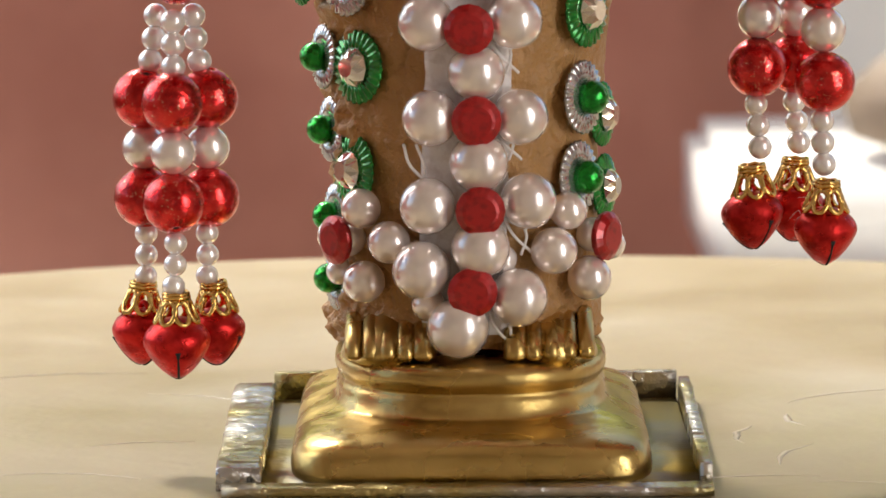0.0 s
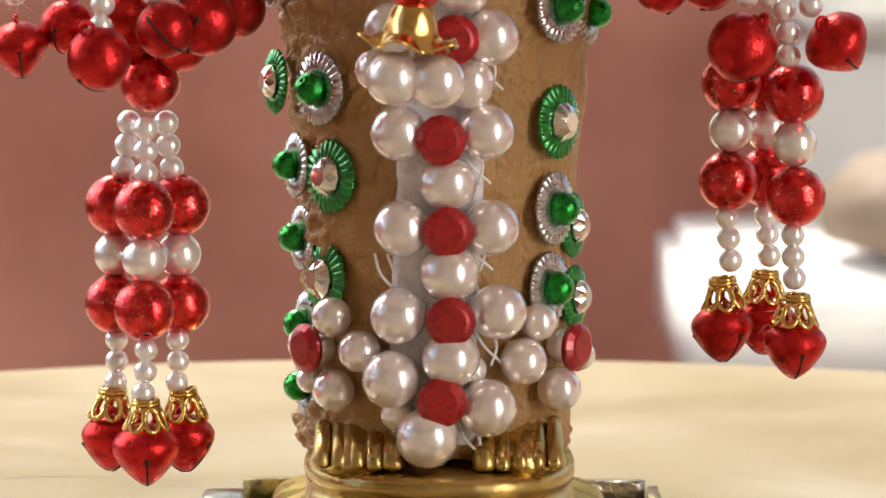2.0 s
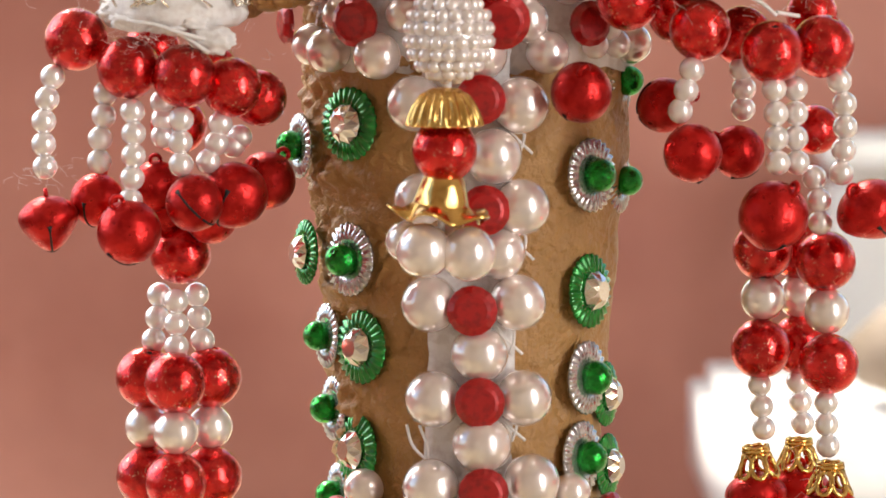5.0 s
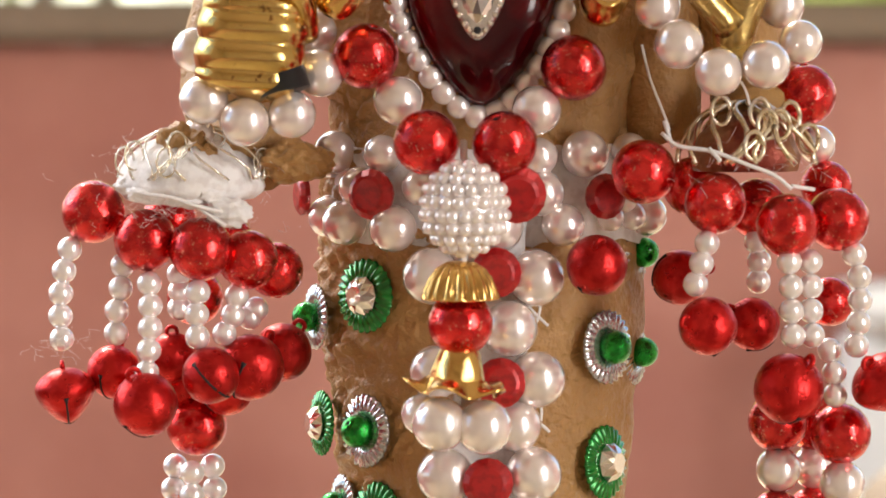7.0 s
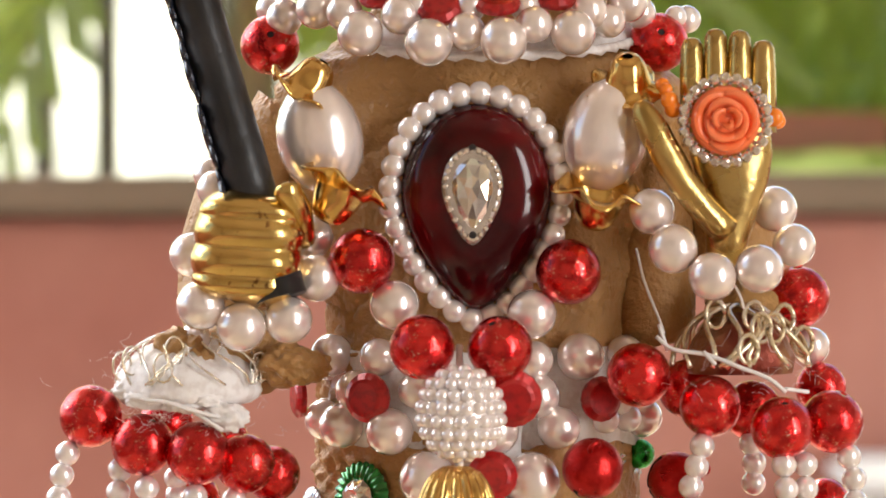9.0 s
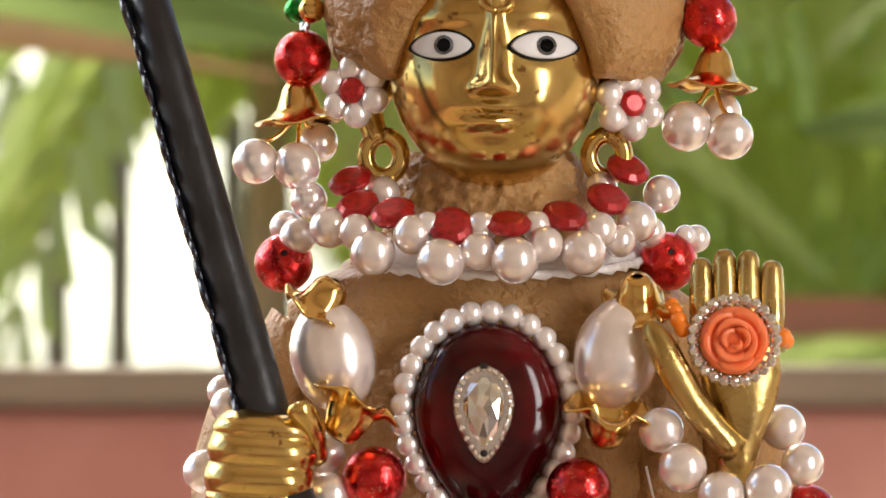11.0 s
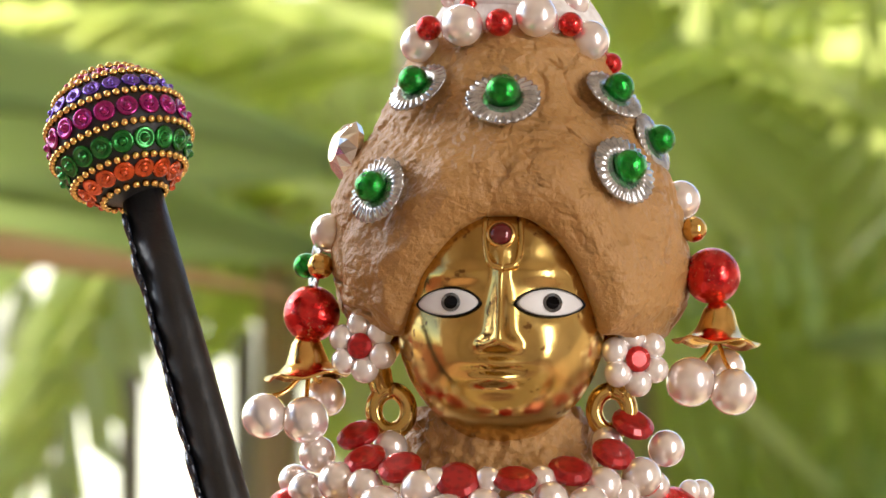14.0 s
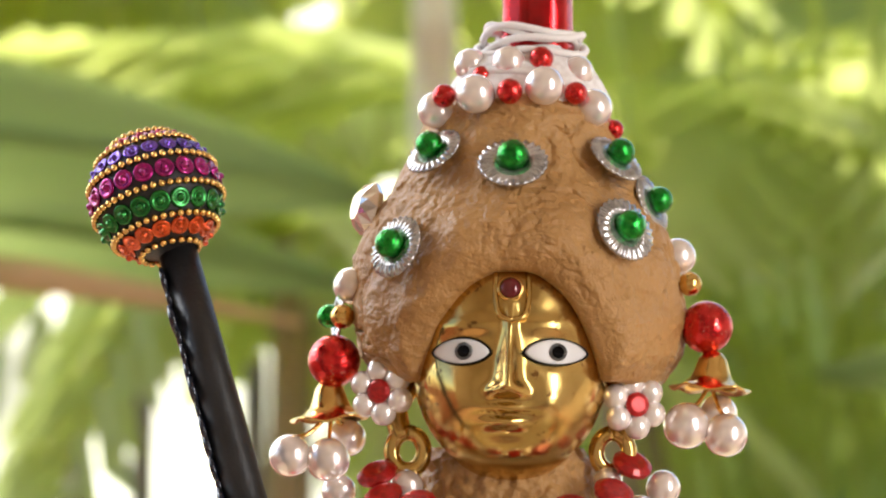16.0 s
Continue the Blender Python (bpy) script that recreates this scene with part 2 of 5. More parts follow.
def mesh_of(name, bm, mats, smooth=True):
    me = bpy.data.meshes.new(name)
    bmesh.ops.recalc_face_normals(bm, faces=bm.faces)
    for f in bm.faces:
        f.smooth = smooth
    bm.to_mesh(me)
    bm.free()
    for m in (mats if isinstance(mats, (list, tuple)) else [mats]):
        me.materials.append(m)
    return me


def part(name, bm, mat, parent=None, label="", smooth=True, **kw):
    return link_mesh(name, mesh_of(name, bm, mat, smooth), parent, label, **kw)


def skin(bm, rings, close_ends=True, mat=0):
    """Joins rings of equally many points (mm) into a surface."""
    vs = [[bm.verts.new(vec(p)) for p in ring] for ring in rings]
    n = len(vs[0])
    for a, b in zip(vs, vs[1:]):
        for i in range(n):
            f = bm.faces.new((a[i], a[(i + 1) % n], b[(i + 1) % n], b[i]))
            f.material_index = mat
    if close_ends:
        for ring in (vs[0], vs[-1]):
            bm.faces.new(ring).material_index = mat
    return vs


def spun(profile, n=32, squash=(1, 1), at=(0, 0, 0), wave=None):
    """Rings round z from (radius, height) pairs; wave(angle, k) scales the radius."""
    out = []
    for k, (r, z) in enumerate(profile):
        ring = []
        for i in range(n):
            a = 2 * math.pi * i / n
            q = r * (wave(a, k) if wave else 1)
            ring.append((at[0] + q * math.cos(a) * squash[0], at[1] + q * math.sin(a) * squash[1], at[2] + z))
        out.append(ring)
    return out


def box_bm(x0, x1, y0, y1, z0, z1, bevel=0.0):
    bm = bmesh.new()
    bmesh.ops.create_cube(bm, size=1)
    for v in bm.verts:
        v.co = Vector((x0 + (v.co.x + .5) * (x1 - x0), y0 + (v.co.y + .5) * (y1 - y0), z0 + (v.co.z + .5) * (z1 - z0))) * MM
    if bevel:
        bmesh.ops.bevel(bm, geom=bm.edges[:], offset=bevel * MM, segments=2, affect="EDGES")
    return bm


def tube(bm, path, radius, n=8, mat=0, taper=None):
    """A round tube (mm) along points, radius a number or one per point."""
    pts = [Vector(p) for p in path]
    rings = []
    for i, p in enumerate(pts):
        d = (pts[min(i + 1, len(pts) - 1)] - pts[max(i - 1, 0)]).normalized()
        u = d.cross(Vector((0.3, -1, 0.2))).normalized()
        w = d.cross(u)
        r = radius[i] if isinstance(radius, (list, tuple)) else radius
        rings.append([p + (u * math.cos(2 * math.pi * k / n) + w * math.sin(2 * math.pi * k / n)) * r for k in range(n)])
    skin(bm, rings, True, mat)


def bend(points, steps=6):
    """A smooth line through points."""
    p = [Vector(q) for q in points]
    p = [2 * p[0] - p[1]] + p + [2 * p[-1] - p[-2]]
    out = []
    for i in range(1, len(p) - 2):
        for k in range(steps):
            t = k / steps
            out.append(0.5 * ((2 * p[i]) + (p[i + 1] - p[i - 1]) * t + (2 * p[i - 1] - 5 * p[i] + 4 * p[i + 1] - p[i + 2]) * t * t
                              + (3 * p[i] - p[i - 1] - 3 * p[i + 1] + p[i + 2]) * t ** 3))
    out.append(p[-2])
    return out


def swell(p, scale, amount):
    return noise.noise(Vector(p) * scale) * amount


# ---- setting ----
TOP = 11.0   # the table's top
def structure(name, bm, mat, label, category):
    return tagged(part(name, bm, mat, None, label, smooth=False), label, category, kind="structure")


structure("floor", box_bm(-1500, 1500, -2300, 1000, -760, -740), FLOOR, "dull red-brown tiled porch floor", "floor")
structure("wall_back", box_bm(-1500, 1500, 950, 1090, -740, 126, 4), PARAPET, "low parapet wall painted dull red", "wall")
structure("wall_south", box_bm(-1500, 1500, -2400, -2300, -740, 1700), PLASTER, "plain cream plaster wall", "wall")
structure("wall_west", box_bm(-1600, -1500, -2300, -650, -740, 1700), PLASTER, "plain cream plaster wall", "wall")
structure("wall_west_low", box_bm(-1600, -1500, -650, 950, -740, 118, 4), PARAPET, "low parapet wall painted dull red", "wall")
bm = bmesh.new()
for x0, x1, y0, y1, z0, z1 in ((1500, 1600, -2300, -1560, -740, 1700), (1500, 1600, -1160, 950, -740, 1700), (1500, 1600, -1560, -1160, -740, -340), (1500, 1600, -1560, -1160, 1190, 1700)):
    b = box_bm(x0, x1, y0, y1, z0, z1)
    me = bpy.data.meshes.new("t")
    b.to_mesh(me)
    b.free()
    bm.from_mesh(me)
    bpy.data.meshes.remove(me)
structure("wall_east", bm, PLASTER, "cream plaster wall with a window opening", "wall")
# unseen ceiling added above, front edge set to block direct sun on the figurine
structure("ceiling", box_bm(-1600, 1600, -2400, 1350, 1700, 1800), PLASTER, "unseen plain cream ceiling added to keep direct sun off the figurine", "ceiling")
structure("coping", box_bm(-1500, 1500, 935, 1105, 127, 141, 3), COPING, "grey stone coping on the low wall", "coping")
bm = bmesh.new()
g = bmesh.ops.create_grid(bm, x_segments=60, y_segments=60, size=1500)
for v in bm.verts:
    v.co.z = -0.95 + noise.noise(v.co * 0.02) * 0.05
structure("ground", bm, SOIL, "bare garden soil under palms", "ground")

# round table
table = thing("round_table", "cream laminate round table with worn scuffed top", "table", (20, 0, -740))
prof = [(0.01, TOP - 22), (196, TOP - 22), (203, TOP - 18), (205, TOP - 9), (203, TOP - 2), (197, TOP), (60, TOP), (0.01, TOP)]
bm = bmesh.new()
skin(bm, spun(prof, 96, at=(20, 0, 0), wave=lambda a, k: 1 + 0.02 * math.sin(3 * a + 0.7) if k < 6 else 1))
part("tabletop", bm, TABLE, table)
bm = bmesh.new()
skin(bm, spun([(22, TOP - 22), (20, -350), (26, -700)], 24, at=(20, 0, 0)))
part("column", bm, TABLE, table)
bm = bmesh.new()
skin(bm, spun([(140, -740), (138, -728), (60, -715), (26, -700)], 40, at=(20, 0, 0)))
part("foot", bm, TABLE, table)

# scratches worn into the table's top
for k, (x, y, length, turn, w) in enumerate(((44, 8, 14, 80, .5), (50, -8, 18, 70, .4), (41, -26, 22, 12, .35), (58, -30, 16, -20, .3), (-44, 2, 16, 15, .4), (-52, -22, 20, -8, .3), (62, 40, 24, 30, .5), (-38, 40, 18, -30, .4), (52, 20, 10, 100, .6), (-60, 60, 26, 10, .5))):
    bm = bmesh.new()
    d = Vector((math.cos(radians(turn)), math.sin(radians(turn)), 0))
    o = Vector((-d.y, d.x, 0))
    rings = []
    for i in range(15):
        t = i / 14 * 2 - 1
        c = Vector((x, y, TOP + .02)) + d * length * t / 2 + o * (length * .12 * (1 - t * t) + .5 * noise.noise(Vector((t * 2.5, k, 0))))
        h = w * (1 - t * t) + .03
        rings.append([c - o * h, c + Vector((0, 0, .05)), c + o * h, c - Vector((0, 0, .3))])
    skin(bm, rings)
    part("scratch", bm, SCUFF, table, "pale scratch")

# ---- tray under the figurine ----
tray = thing("metal_tray", "square tarnished tray edged with crumpled silver foil", "tray", (3, 0, TOP))
part("tray_floor", box_bm(-28.5, 35, -34.5, 34.5, TOP, TOP + 0.8, 0.2), TRAY_IN, tray)


def foil_strip(a, b, w, h):
    """A crumpled folded strip between two points of the tray."""
    a, b = Vector(a), Vector(b)
    d = (b - a).normalized()
    s = Vector((-d.y, d.x, 0))
    bm = bmesh.new()
    rings = []
    n = 26
    for i in range(n + 1):
        p = a.lerp(b, i / n)
        j = lambda k: noise.noise(Vector((p.x * .5 + k * 9, p.y * .5, a.z * 3))) * 0.28
        rings.append([p - s * (w / 2 + j(1)) + Vector((0, 0, 0)), p - s * (w / 2 + j(2)) + Vector((0, 0, h * .93 + j(3) * .6)), p - s * (w * .42) + Vector((0, 0, h + j(4) * .6)),
                      p + s * (w * .42) + Vector((0, 0, h + j(5) * .6)), p + s * (w / 2 + j(6)) + Vector((0, 0, h * .9 + j(7) * .6)), p + s * (w / 2 + j(8))])
    skin(bm, rings)
    return bm


part("foil_edge", foil_strip((-30.3, -36.2, TOP + .2), (36.2, -36.2, TOP + .2), 4.2, 1.3), FOIL, tray)
part("foil_edge", foil_strip((-28.2, -33.8, TOP + .2), (-28.8, 34, TOP + .2), 6.2, 3.2), FOIL, tray)
part("foil_edge", foil_strip((35.4, -33.8, TOP + .2), (36.2, 36.4, TOP + .2), 1.8, 3.6), FOIL, tray, "dark folded foil edge")
part("foil_edge", foil_strip((-26, 35.5, TOP + .2), (35, 35.5, TOP + .2), 2.2, 4.6), FOIL, tray)

# ---- the figurine: one plain mesh of brass with enamelled eyes ----
AX = 3.6
figure = bmesh.new()


def super_ring(a, b, z, e, n=64, at=(AX, 0)):
    out = []
    for i in range(n):
        t = 2 * math.pi * i / n
        c, s = math.cos(t), math.sin(t)
        out.append((at[0] + a * math.copysign(abs(c) ** (2 / e), c), at[1] + b * math.copysign(abs(s) ** (2 / e), s), z))
    return out


skin(figure, [super_ring(a, b, z, e) for a, b, z, e in (
    (24.4, 33.0, TOP + .8, 9), (25.0, 33.6, 12.3, 9), (25.1, 33.7, 13.2, 9), (24.8, 33.4, 15.4, 9), (24.2, 32.8, 16.6, 8), (23.2, 31.8, 17.4, 7), (22.2, 30.6, 17.8, 6.5),
    (21.2, 28.6, 18.2, 5.5), (20.2, 26.2, 18.6, 4), (19.5, 24.6, 19.0, 3), (19.2, 24.0, 19.5, 2.6), (19.2, 24.0, 21.2, 2.5), (18.9, 23.7, 21.9, 2.5), (18.5, 23.3, 22.3, 2.5), (18.6, 23.4, 22.7, 2.5), (19.1, 23.9, 23.2, 2.5),
    (19.4, 24.2, 24.2, 2.5), (19.3, 24.1, 25.2, 2.5), (18.8, 23.5, 26.0, 2.5), (17.6, 22.0, 26.5, 2.5), (10, 12, 26.8, 2.5), (0.3, 0.3, 27, 2))], True, 4)
for foot_x, s in ((-8.2, -1), (15.0, 1)):
    skin(figure, [[(foot_x + r * 6.6 * math.cos(t) * (1 - .1 * k), -8 + r * 12 * math.sin(t), z) for t in [2 * math.pi * i / 24 for i in range(24)]]
                  for k, (r, z) in enumerate(((1.0, 26.0), (1.03, 27.6), (.95, 29.4), (.75, 31), (.4, 32.4), (.02, 32.8)))], True, 4)
    for k in range(5):
        big = k == 0
        x = foot_x + (5.2 - 2.45 * k if s < 0 else -5.2 + 2.45 * k)
        r = 1.85 if big else 1.42 - .05 * k
        y = -19.6 + (abs(k - .8) * .55)
        tube(figure, bend([(x, -8, 31.6), (x, y + 5, 30.6), (x, y + 1.6, 29.4), (x, y - .2, 28.0), (x, y - .4, 26.7)], 4), [r * q for q in (1, 1, 1, 1, 1, 1, 1, 1, 1, 1, 1, 1, 1, 1, 1, .9, .6)], 10, 4)

# face
FX, FY, FZ, FA, FB = 3.7, -7.0, 188.2, 14.9, 15.5


def bump2(x, z, cx, cz, sx, sz):
    return math.exp(-((x - cx) / sx) ** 2 - ((z - cz) / sz) ** 2)


def face_relief(x, z):
    f = 0.0
    if z < 199:
        t = min(1, max(0, (199 - z) / 14.5))
        w = .85 + .85 * t * t
        end = 1 / (1 + math.exp((184.5 - z) * 3.2))
        f += (0.5 + 3.2 * t ** 1.4) * math.exp(-((x - FX + .5 * t) / w) ** 2) * end
    f += 1.2 * end_nostril(x, z)
    for s in (-1, 1):
        f -= 1.1 * bump2(x, z, FX - .3 + s * 7.1, 191.2, 4.6, 2.6)
        f += 0.7 * bump2(x, z, FX - .3 + s * 7.2, 195.0 + .0, 5.2, 1.1)
        f += 0.8 * bump2(x, z, FX - .5 + s * 7.0, 183.0, 4.5, 4.5)
    f += 1.6 * bump2(x, z, FX - .9, 182.4, 3.3, .7) + 1.7 * bump2(x, z, FX - .9, 180.3, 2.7, .85) - 1.0 * bump2(x, z, FX - .9, 181.5, 3.3, .35)
    f -= 0.3 * bump2(x, z, FX - .9, 178.6, 3, .8)
    f += 0.6 * bump2(x, z, FX - .7, 175.4, 4, 2.2)
    return f


def end_nostril(x, z):
    return bump2(x, z, FX - 2.6, 184.9, 1.1, 1.0) + bump2(x, z, FX + 1.4, 184.9, 1.1, 1.0)


def face_y(x, z):
    c = 24.0 if z > FZ else 16.9
    q = 1 - ((x - FX) / FA) ** 2 - ((z - FZ) / c) ** 2
    return FY - FB * math.sqrt(max(q, 0.0)) ** 0.8 - face_relief(x, z)


rings = []
for j in range(1, 84):
    ph = math.pi * 0.97 * (j / 83) ** 1.15
    ring = []
    for i in range(96):
        th = 2 * math.pi * i / 96
        x = FX + FA * math.sin(ph) * math.cos(th)
        z = FZ + (24.0 if math.sin(th) > 0 else 16.9) * math.sin(ph) * math.sin(th)
        if z < FZ:
            x = FX + (x - FX) * (1 - 0.12 * ((FZ - z) / 16.9) ** 2)
        y = face_y(x, z) if ph < math.pi / 2 * 0.98 else FY - FB * 0.75 * math.cos(ph) - face_relief(x, z) * max(0, 1 - (ph - 1.54) * 6)
        ring.append((x, y, z))
    rings.append(ring)
skin(figure, rings)
skin(figure, spun([(11, 160), (10.5, 168), (10.2, 174), (9, 182)], 24, (1, .9), at=(AX, 0, 0)))
# ears
for s in (-1, 1):
    cx, cz = FX + s * 16.2, 175.7
    tube(figure, bend([(cx - s * 1.5, -4, 187), (cx + s * 1.2, -5, 183), (cx + s * 1.0, -5.6, 180), (cx + s * .2, -6, 178.6)], 5), [1.5] * 6 + [1.9] * 10, 10)
    tube(figure, [(cx - s * .4 + 2.5 * math.sin(q), -6 - .3 * math.cos(q), cz + .6 + 2.9 * math.cos(q)) for q in [2 * math.pi * i / 24 for i in range(25)]], 1.3, 12)
# eyes
for ex, ez, ew in ((-3.8, 190.9, 4.3), (10.5, 190.8, 4.75)):
    def almond(k, dy):
        out = []
        for i in range(40):
            t = 2 * math.pi * i / 40
            c, s = math.cos(t), math.sin(t)
            x = ex + ew * k * c
            z = ez + (2.1 if s > 0 else 1.8) * k * math.copysign(abs(s) ** 1.25, s) * 1.0
            out.append((x, face_y(x, z) - dy, z))
        return out
    skin(figure, [almond(1.07, -.5), almond(1.06, .3), almond(1.03, .5), almond(.98, .35)], False, 2)
    skin(figure, [almond(.99, .35), almond(.9, .55), almond(.7, .8), almond(.45, .95), almond(.2, 1.0), almond(.01, 1.0)], True, 1)
    px = ex + .35
    for r, m, dy in ((1.35, 3, 1.14), (.95, 2, 1.34)):
        skin(figure, [[(px + r * q * math.cos(w), face_y(px + r * q * math.cos(w), ez + .1 + r * q * math.sin(w)) - dy, ez + .1 + r * q * math.sin(w)) for w in [2 * math.pi * i / 24 for i in range(24)]] for q in (1, .5, .02)], True, m)
# forehead mark
for dx in (-2.5, 2.5):
    tube(figure, bend([(FX + .2 + dx, face_y(FX + .2 + dx, 203) - .2, 203), (FX + .2 + dx, face_y(FX + .2 + dx, 199) - .2, 199), (FX + .2 + dx * .75, face_y(FX, 196.6) - .1, 196.4), (FX + .2, face_y(FX, 195.6) - .1, 195.6)], 5), .45, 8)

# gripping fist: four stacked finger rolls and a thumb
fx, fz = -28.4, 133.2
rings = []
for j in range(45):
    v = -1 + 2 * j / 44
    w = (1 - abs(v) ** 5) ** .5 if abs(v) < 1 else 0.02
    roll = 1 + .13 * abs(math.sin(math.pi * (v + 1) * 2)) - .06
    ring = []
    for i in range(28):
        t = 2 * math.pi * i / 28
        c, s = math.cos(t), math.sin(t)
        ring.append((fx + 7.4 * w * math.copysign(abs(c) ** .7, c) * (1 + (roll - 1) * .4) + .9 * v, -27 + 6.6 * max(w, .05) * roll * math.copysign(abs(s) ** .75, s) , fz + 7.8 * v - .09 * (7.4 * c)))
    rings.append(ring)
skin(figure, rings)
tube(figure, bend([(fx + 7.2, -26, fz + 1), (fx + 6.8, -30, fz + 5), (fx + 5.6, -32, fz + 7.4), (fx + 5.2, -32, fz + 8.6)], 5), [1.9] * 13 + [1.7, 1.5, .9], 12)
# raised palm
wx, wz = 36.9, 133.5
skin(figure, [[(wx + dx + a * math.cos(t), -22 + dy + b * math.sin(t), wz + h) for t in [2 * math.pi * i / 28 for i in range(28)]] for a, b, dx, dy, h in (
    (2.6, 2.4, -.4, 0, -3), (2.9, 2.5, -.2, 0, 0), (3.6, 2.6, .2, -.4, 3.5), (4.8, 2.8, .6, -.8, 8), (5.6, 2.9, .4, -1, 12), (5.7, 2.5, .0, -.8, 16), (5.5, 2.0, -.2, -.4, 19), (5.2, 1.2, -.3, 0, 20.5))], True, 4)
for k in range(4):
    x = wx - 5.2 + 3.25 * k + .3
    top = wz + (28.0, 29.2, 29.0, 27.6)[k]
    tube(figure, [(x, -22.6, wz + 15), (x, -22.8, wz + 20), (x, -22.4, top - 4), (x, -22.2, top - 1.2), (x, -22.2, top - .3), (x, -22.2, top)], [1.75, 1.75, 1.7, 1.55, 1.1, .3], 12, 4)
tube(figure, bend([(wx - .5, -24.5, wz + 1.5), (wx - 5.5, -26.5, wz + 7), (wx - 9.2, -27, wz + 13), (wx - 11.5, -26.5, wz + 17.5), (wx - 12.6, -26, wz + 19)], 5), [2.1] * 8 + [2.2] * 5 + [2.0, 1.9, 1.75, 1.6, 1.4, 1.2, 1.0, .5][:8], 12, 4)
tagged(part("brass_figurine", figure, [BRASS, WHITE_ENAMEL, EYE_DARK, EYE_GREY, DULL_BRASS], None, "polished brass figurine with white enamelled eyes on a stepped base"), "", "figurine")

# ---- clay robe over the figurine ----
ROBE = [(27.5, 18.6, 16.6), (30, 18.9, 17.2), (40, 18.7, 17.6), (52, 18.6, 17.6), (66, 19.4, 17.6), (80, 20.8, 17.8), (92, 22.2, 17.8), (104, 22.6, 17.4), (116, 22.0, 16.8), (122, 22.2, 16.4),
        (132, 25.0, 16.6), (142, 28.0, 16.6), (150, 29.8, 16.0), (155, 29.4, 15.0), (158.5, 26.0, 14.2), (161, 21.5, 13.4), (164, 16.6, 12.8), (168, 14.4, 12.8), (174, 13.4, 12.4), (177, 12.2, 11)]


def robe_size(z):
    for (z0, a0, b0), (z1, a1, b1) in zip(ROBE, ROBE[1:]):
        if z <= z1:
            t = max(0, (z - z0) / (z1 - z0))
            t = t * t * (3 - 2 * t)
            return a0 + (a1 - a0) * t, b0 + (b1 - b0) * t
    return ROBE[-1][1:]


def on_robe(x, z, out=0.0):
    """The robe's front at x, z: the place and the outward turn about z."""
    a, b = robe_size(z)
    u = max(-.97, min(.97, (x - 3.4) / a))
    y = -b * math.sqrt(1 - u * u)
    n = Vector((u / a, y / b / b, 0)).normalized()
    return Vector((3.4 + u * a, y, z)) + n * out, n


def fissure(p, scale, width, seed=0.0):
    """How deep a crack of the kneaded clay runs at p, from 0 to 1."""
    q = p * scale + noise.noise_vector(p * scale * 1.9) * .42
    d = noise.voronoi(q)[0]
    keep = noise.noise(p * scale * .55 + Vector((seed, 3.1, 7.7)))
    return max(0.0, 1 - (d[1] - d[0]) / width) * max(0.0, min(1.0, keep * 6 - .8))


robe = thing("clay_robe", "rough tan clay robe moulded round the brass figurine", "robe", (3.4, 0, 27.5))
bm = bmesh.new()
rings = []
NK, NR = 330, 260
for k in range(NK):
    z = 27.5 + (177 - 27.5) * k / (NK - 1)
    a, b = robe_size(z)
    ring = []
    for i in range(NR):
        t = 2 * math.pi * i / NR
        c, s = math.cos(t), math.sin(t)
        p = Vector((3.4 + a * c, b * s, z))
        d = swell(p, .09, .5) + swell(p, .25, .35) - abs(noise.noise(p * .32)) * .6
        if s < .3:
            d += swell(p, 1.1, .13) + swell(p, 2.6, .06) - .7 * fissure(p, .085, .06) - .22 * fissure(p, .21, .08, 5.0)
        if z < 31:
            d += swell(p, .8, .7)
        if z > 164:
            d += swell(p, .7, .8) - abs(noise.noise(p * .55)) * 1.2
        if c < -.72 and z < 118:
            d += (.6 + swell(p, .6, 1.3) + swell(p, .18, 1.1) + abs(noise.noise(p * 1.5)) * .6) * min(1, (-.72 - c) * 9)
        ring.append((p.x + d * c, p.y + d * s, z + (swell(p, .5, .8) if k == 0 else 0)))
    rings.append(ring)
skin(bm, rings)
part("robe_body", bm, CLAY, robe)


def clay_tube(name, path, radii, label):
    b = bmesh.new()
    tube(b, bend(path, 6), radii, 30)
    for v in b.verts:
        v.co += v.co.normalized() * noise.noise(v.co * 400) * .0007 + Vector((1, 1, 1)) * noise.noise(v.co * 1100) * .0003
    part(name, b, CLAY, robe, label)


# sleeves to the wrists
clay_tube("sleeve", [(-23, 2, 151), (-30, 0, 140), (-33, -4, 128), (-31, -12, 121), (-27, -19, 118)], [6.5] * 6 + [7] * 6 + [6.5] * 6 + [5.5] * 7, "rough clay sleeve")
clay_tube("sleeve", [(29, 2, 151), (37, 0, 140), (40, -4, 127), (40, -12, 122), (39.5, -17, 124)], [6.5] * 6 + [6.5] * 6 + [5.5] * 6 + [4.5] * 7, "rough clay sleeve")
clay_tube("robe_side", [(25, -3, 150), (27, -4, 135), (27.5, -4, 119)], [6.0] * 13, "clay pressed against the robe's side")
# crumbly clay lump below the gripping wrist
bm = bmesh.new()
bmesh.ops.create_icosphere(bm, subdivisions=5, radius=1)
for v in bm.verts:
    q = v.co.copy()
    g = 1 + .22 * noise.noise(q * 1.6 + Vector((3, 1, 4))) + .16 * noise.noise(q * 4) + .06 * noise.noise(q * 11)
    v.co = vec((-22.8 + q.x * 4.7 * g, -20.5 + q.y * 3.4 * g, 116.9 + q.z * 2.9 * g - .3 * q.x))
part("clay_lump", bm, CLAY, robe, "crumbly lump of paler clay")

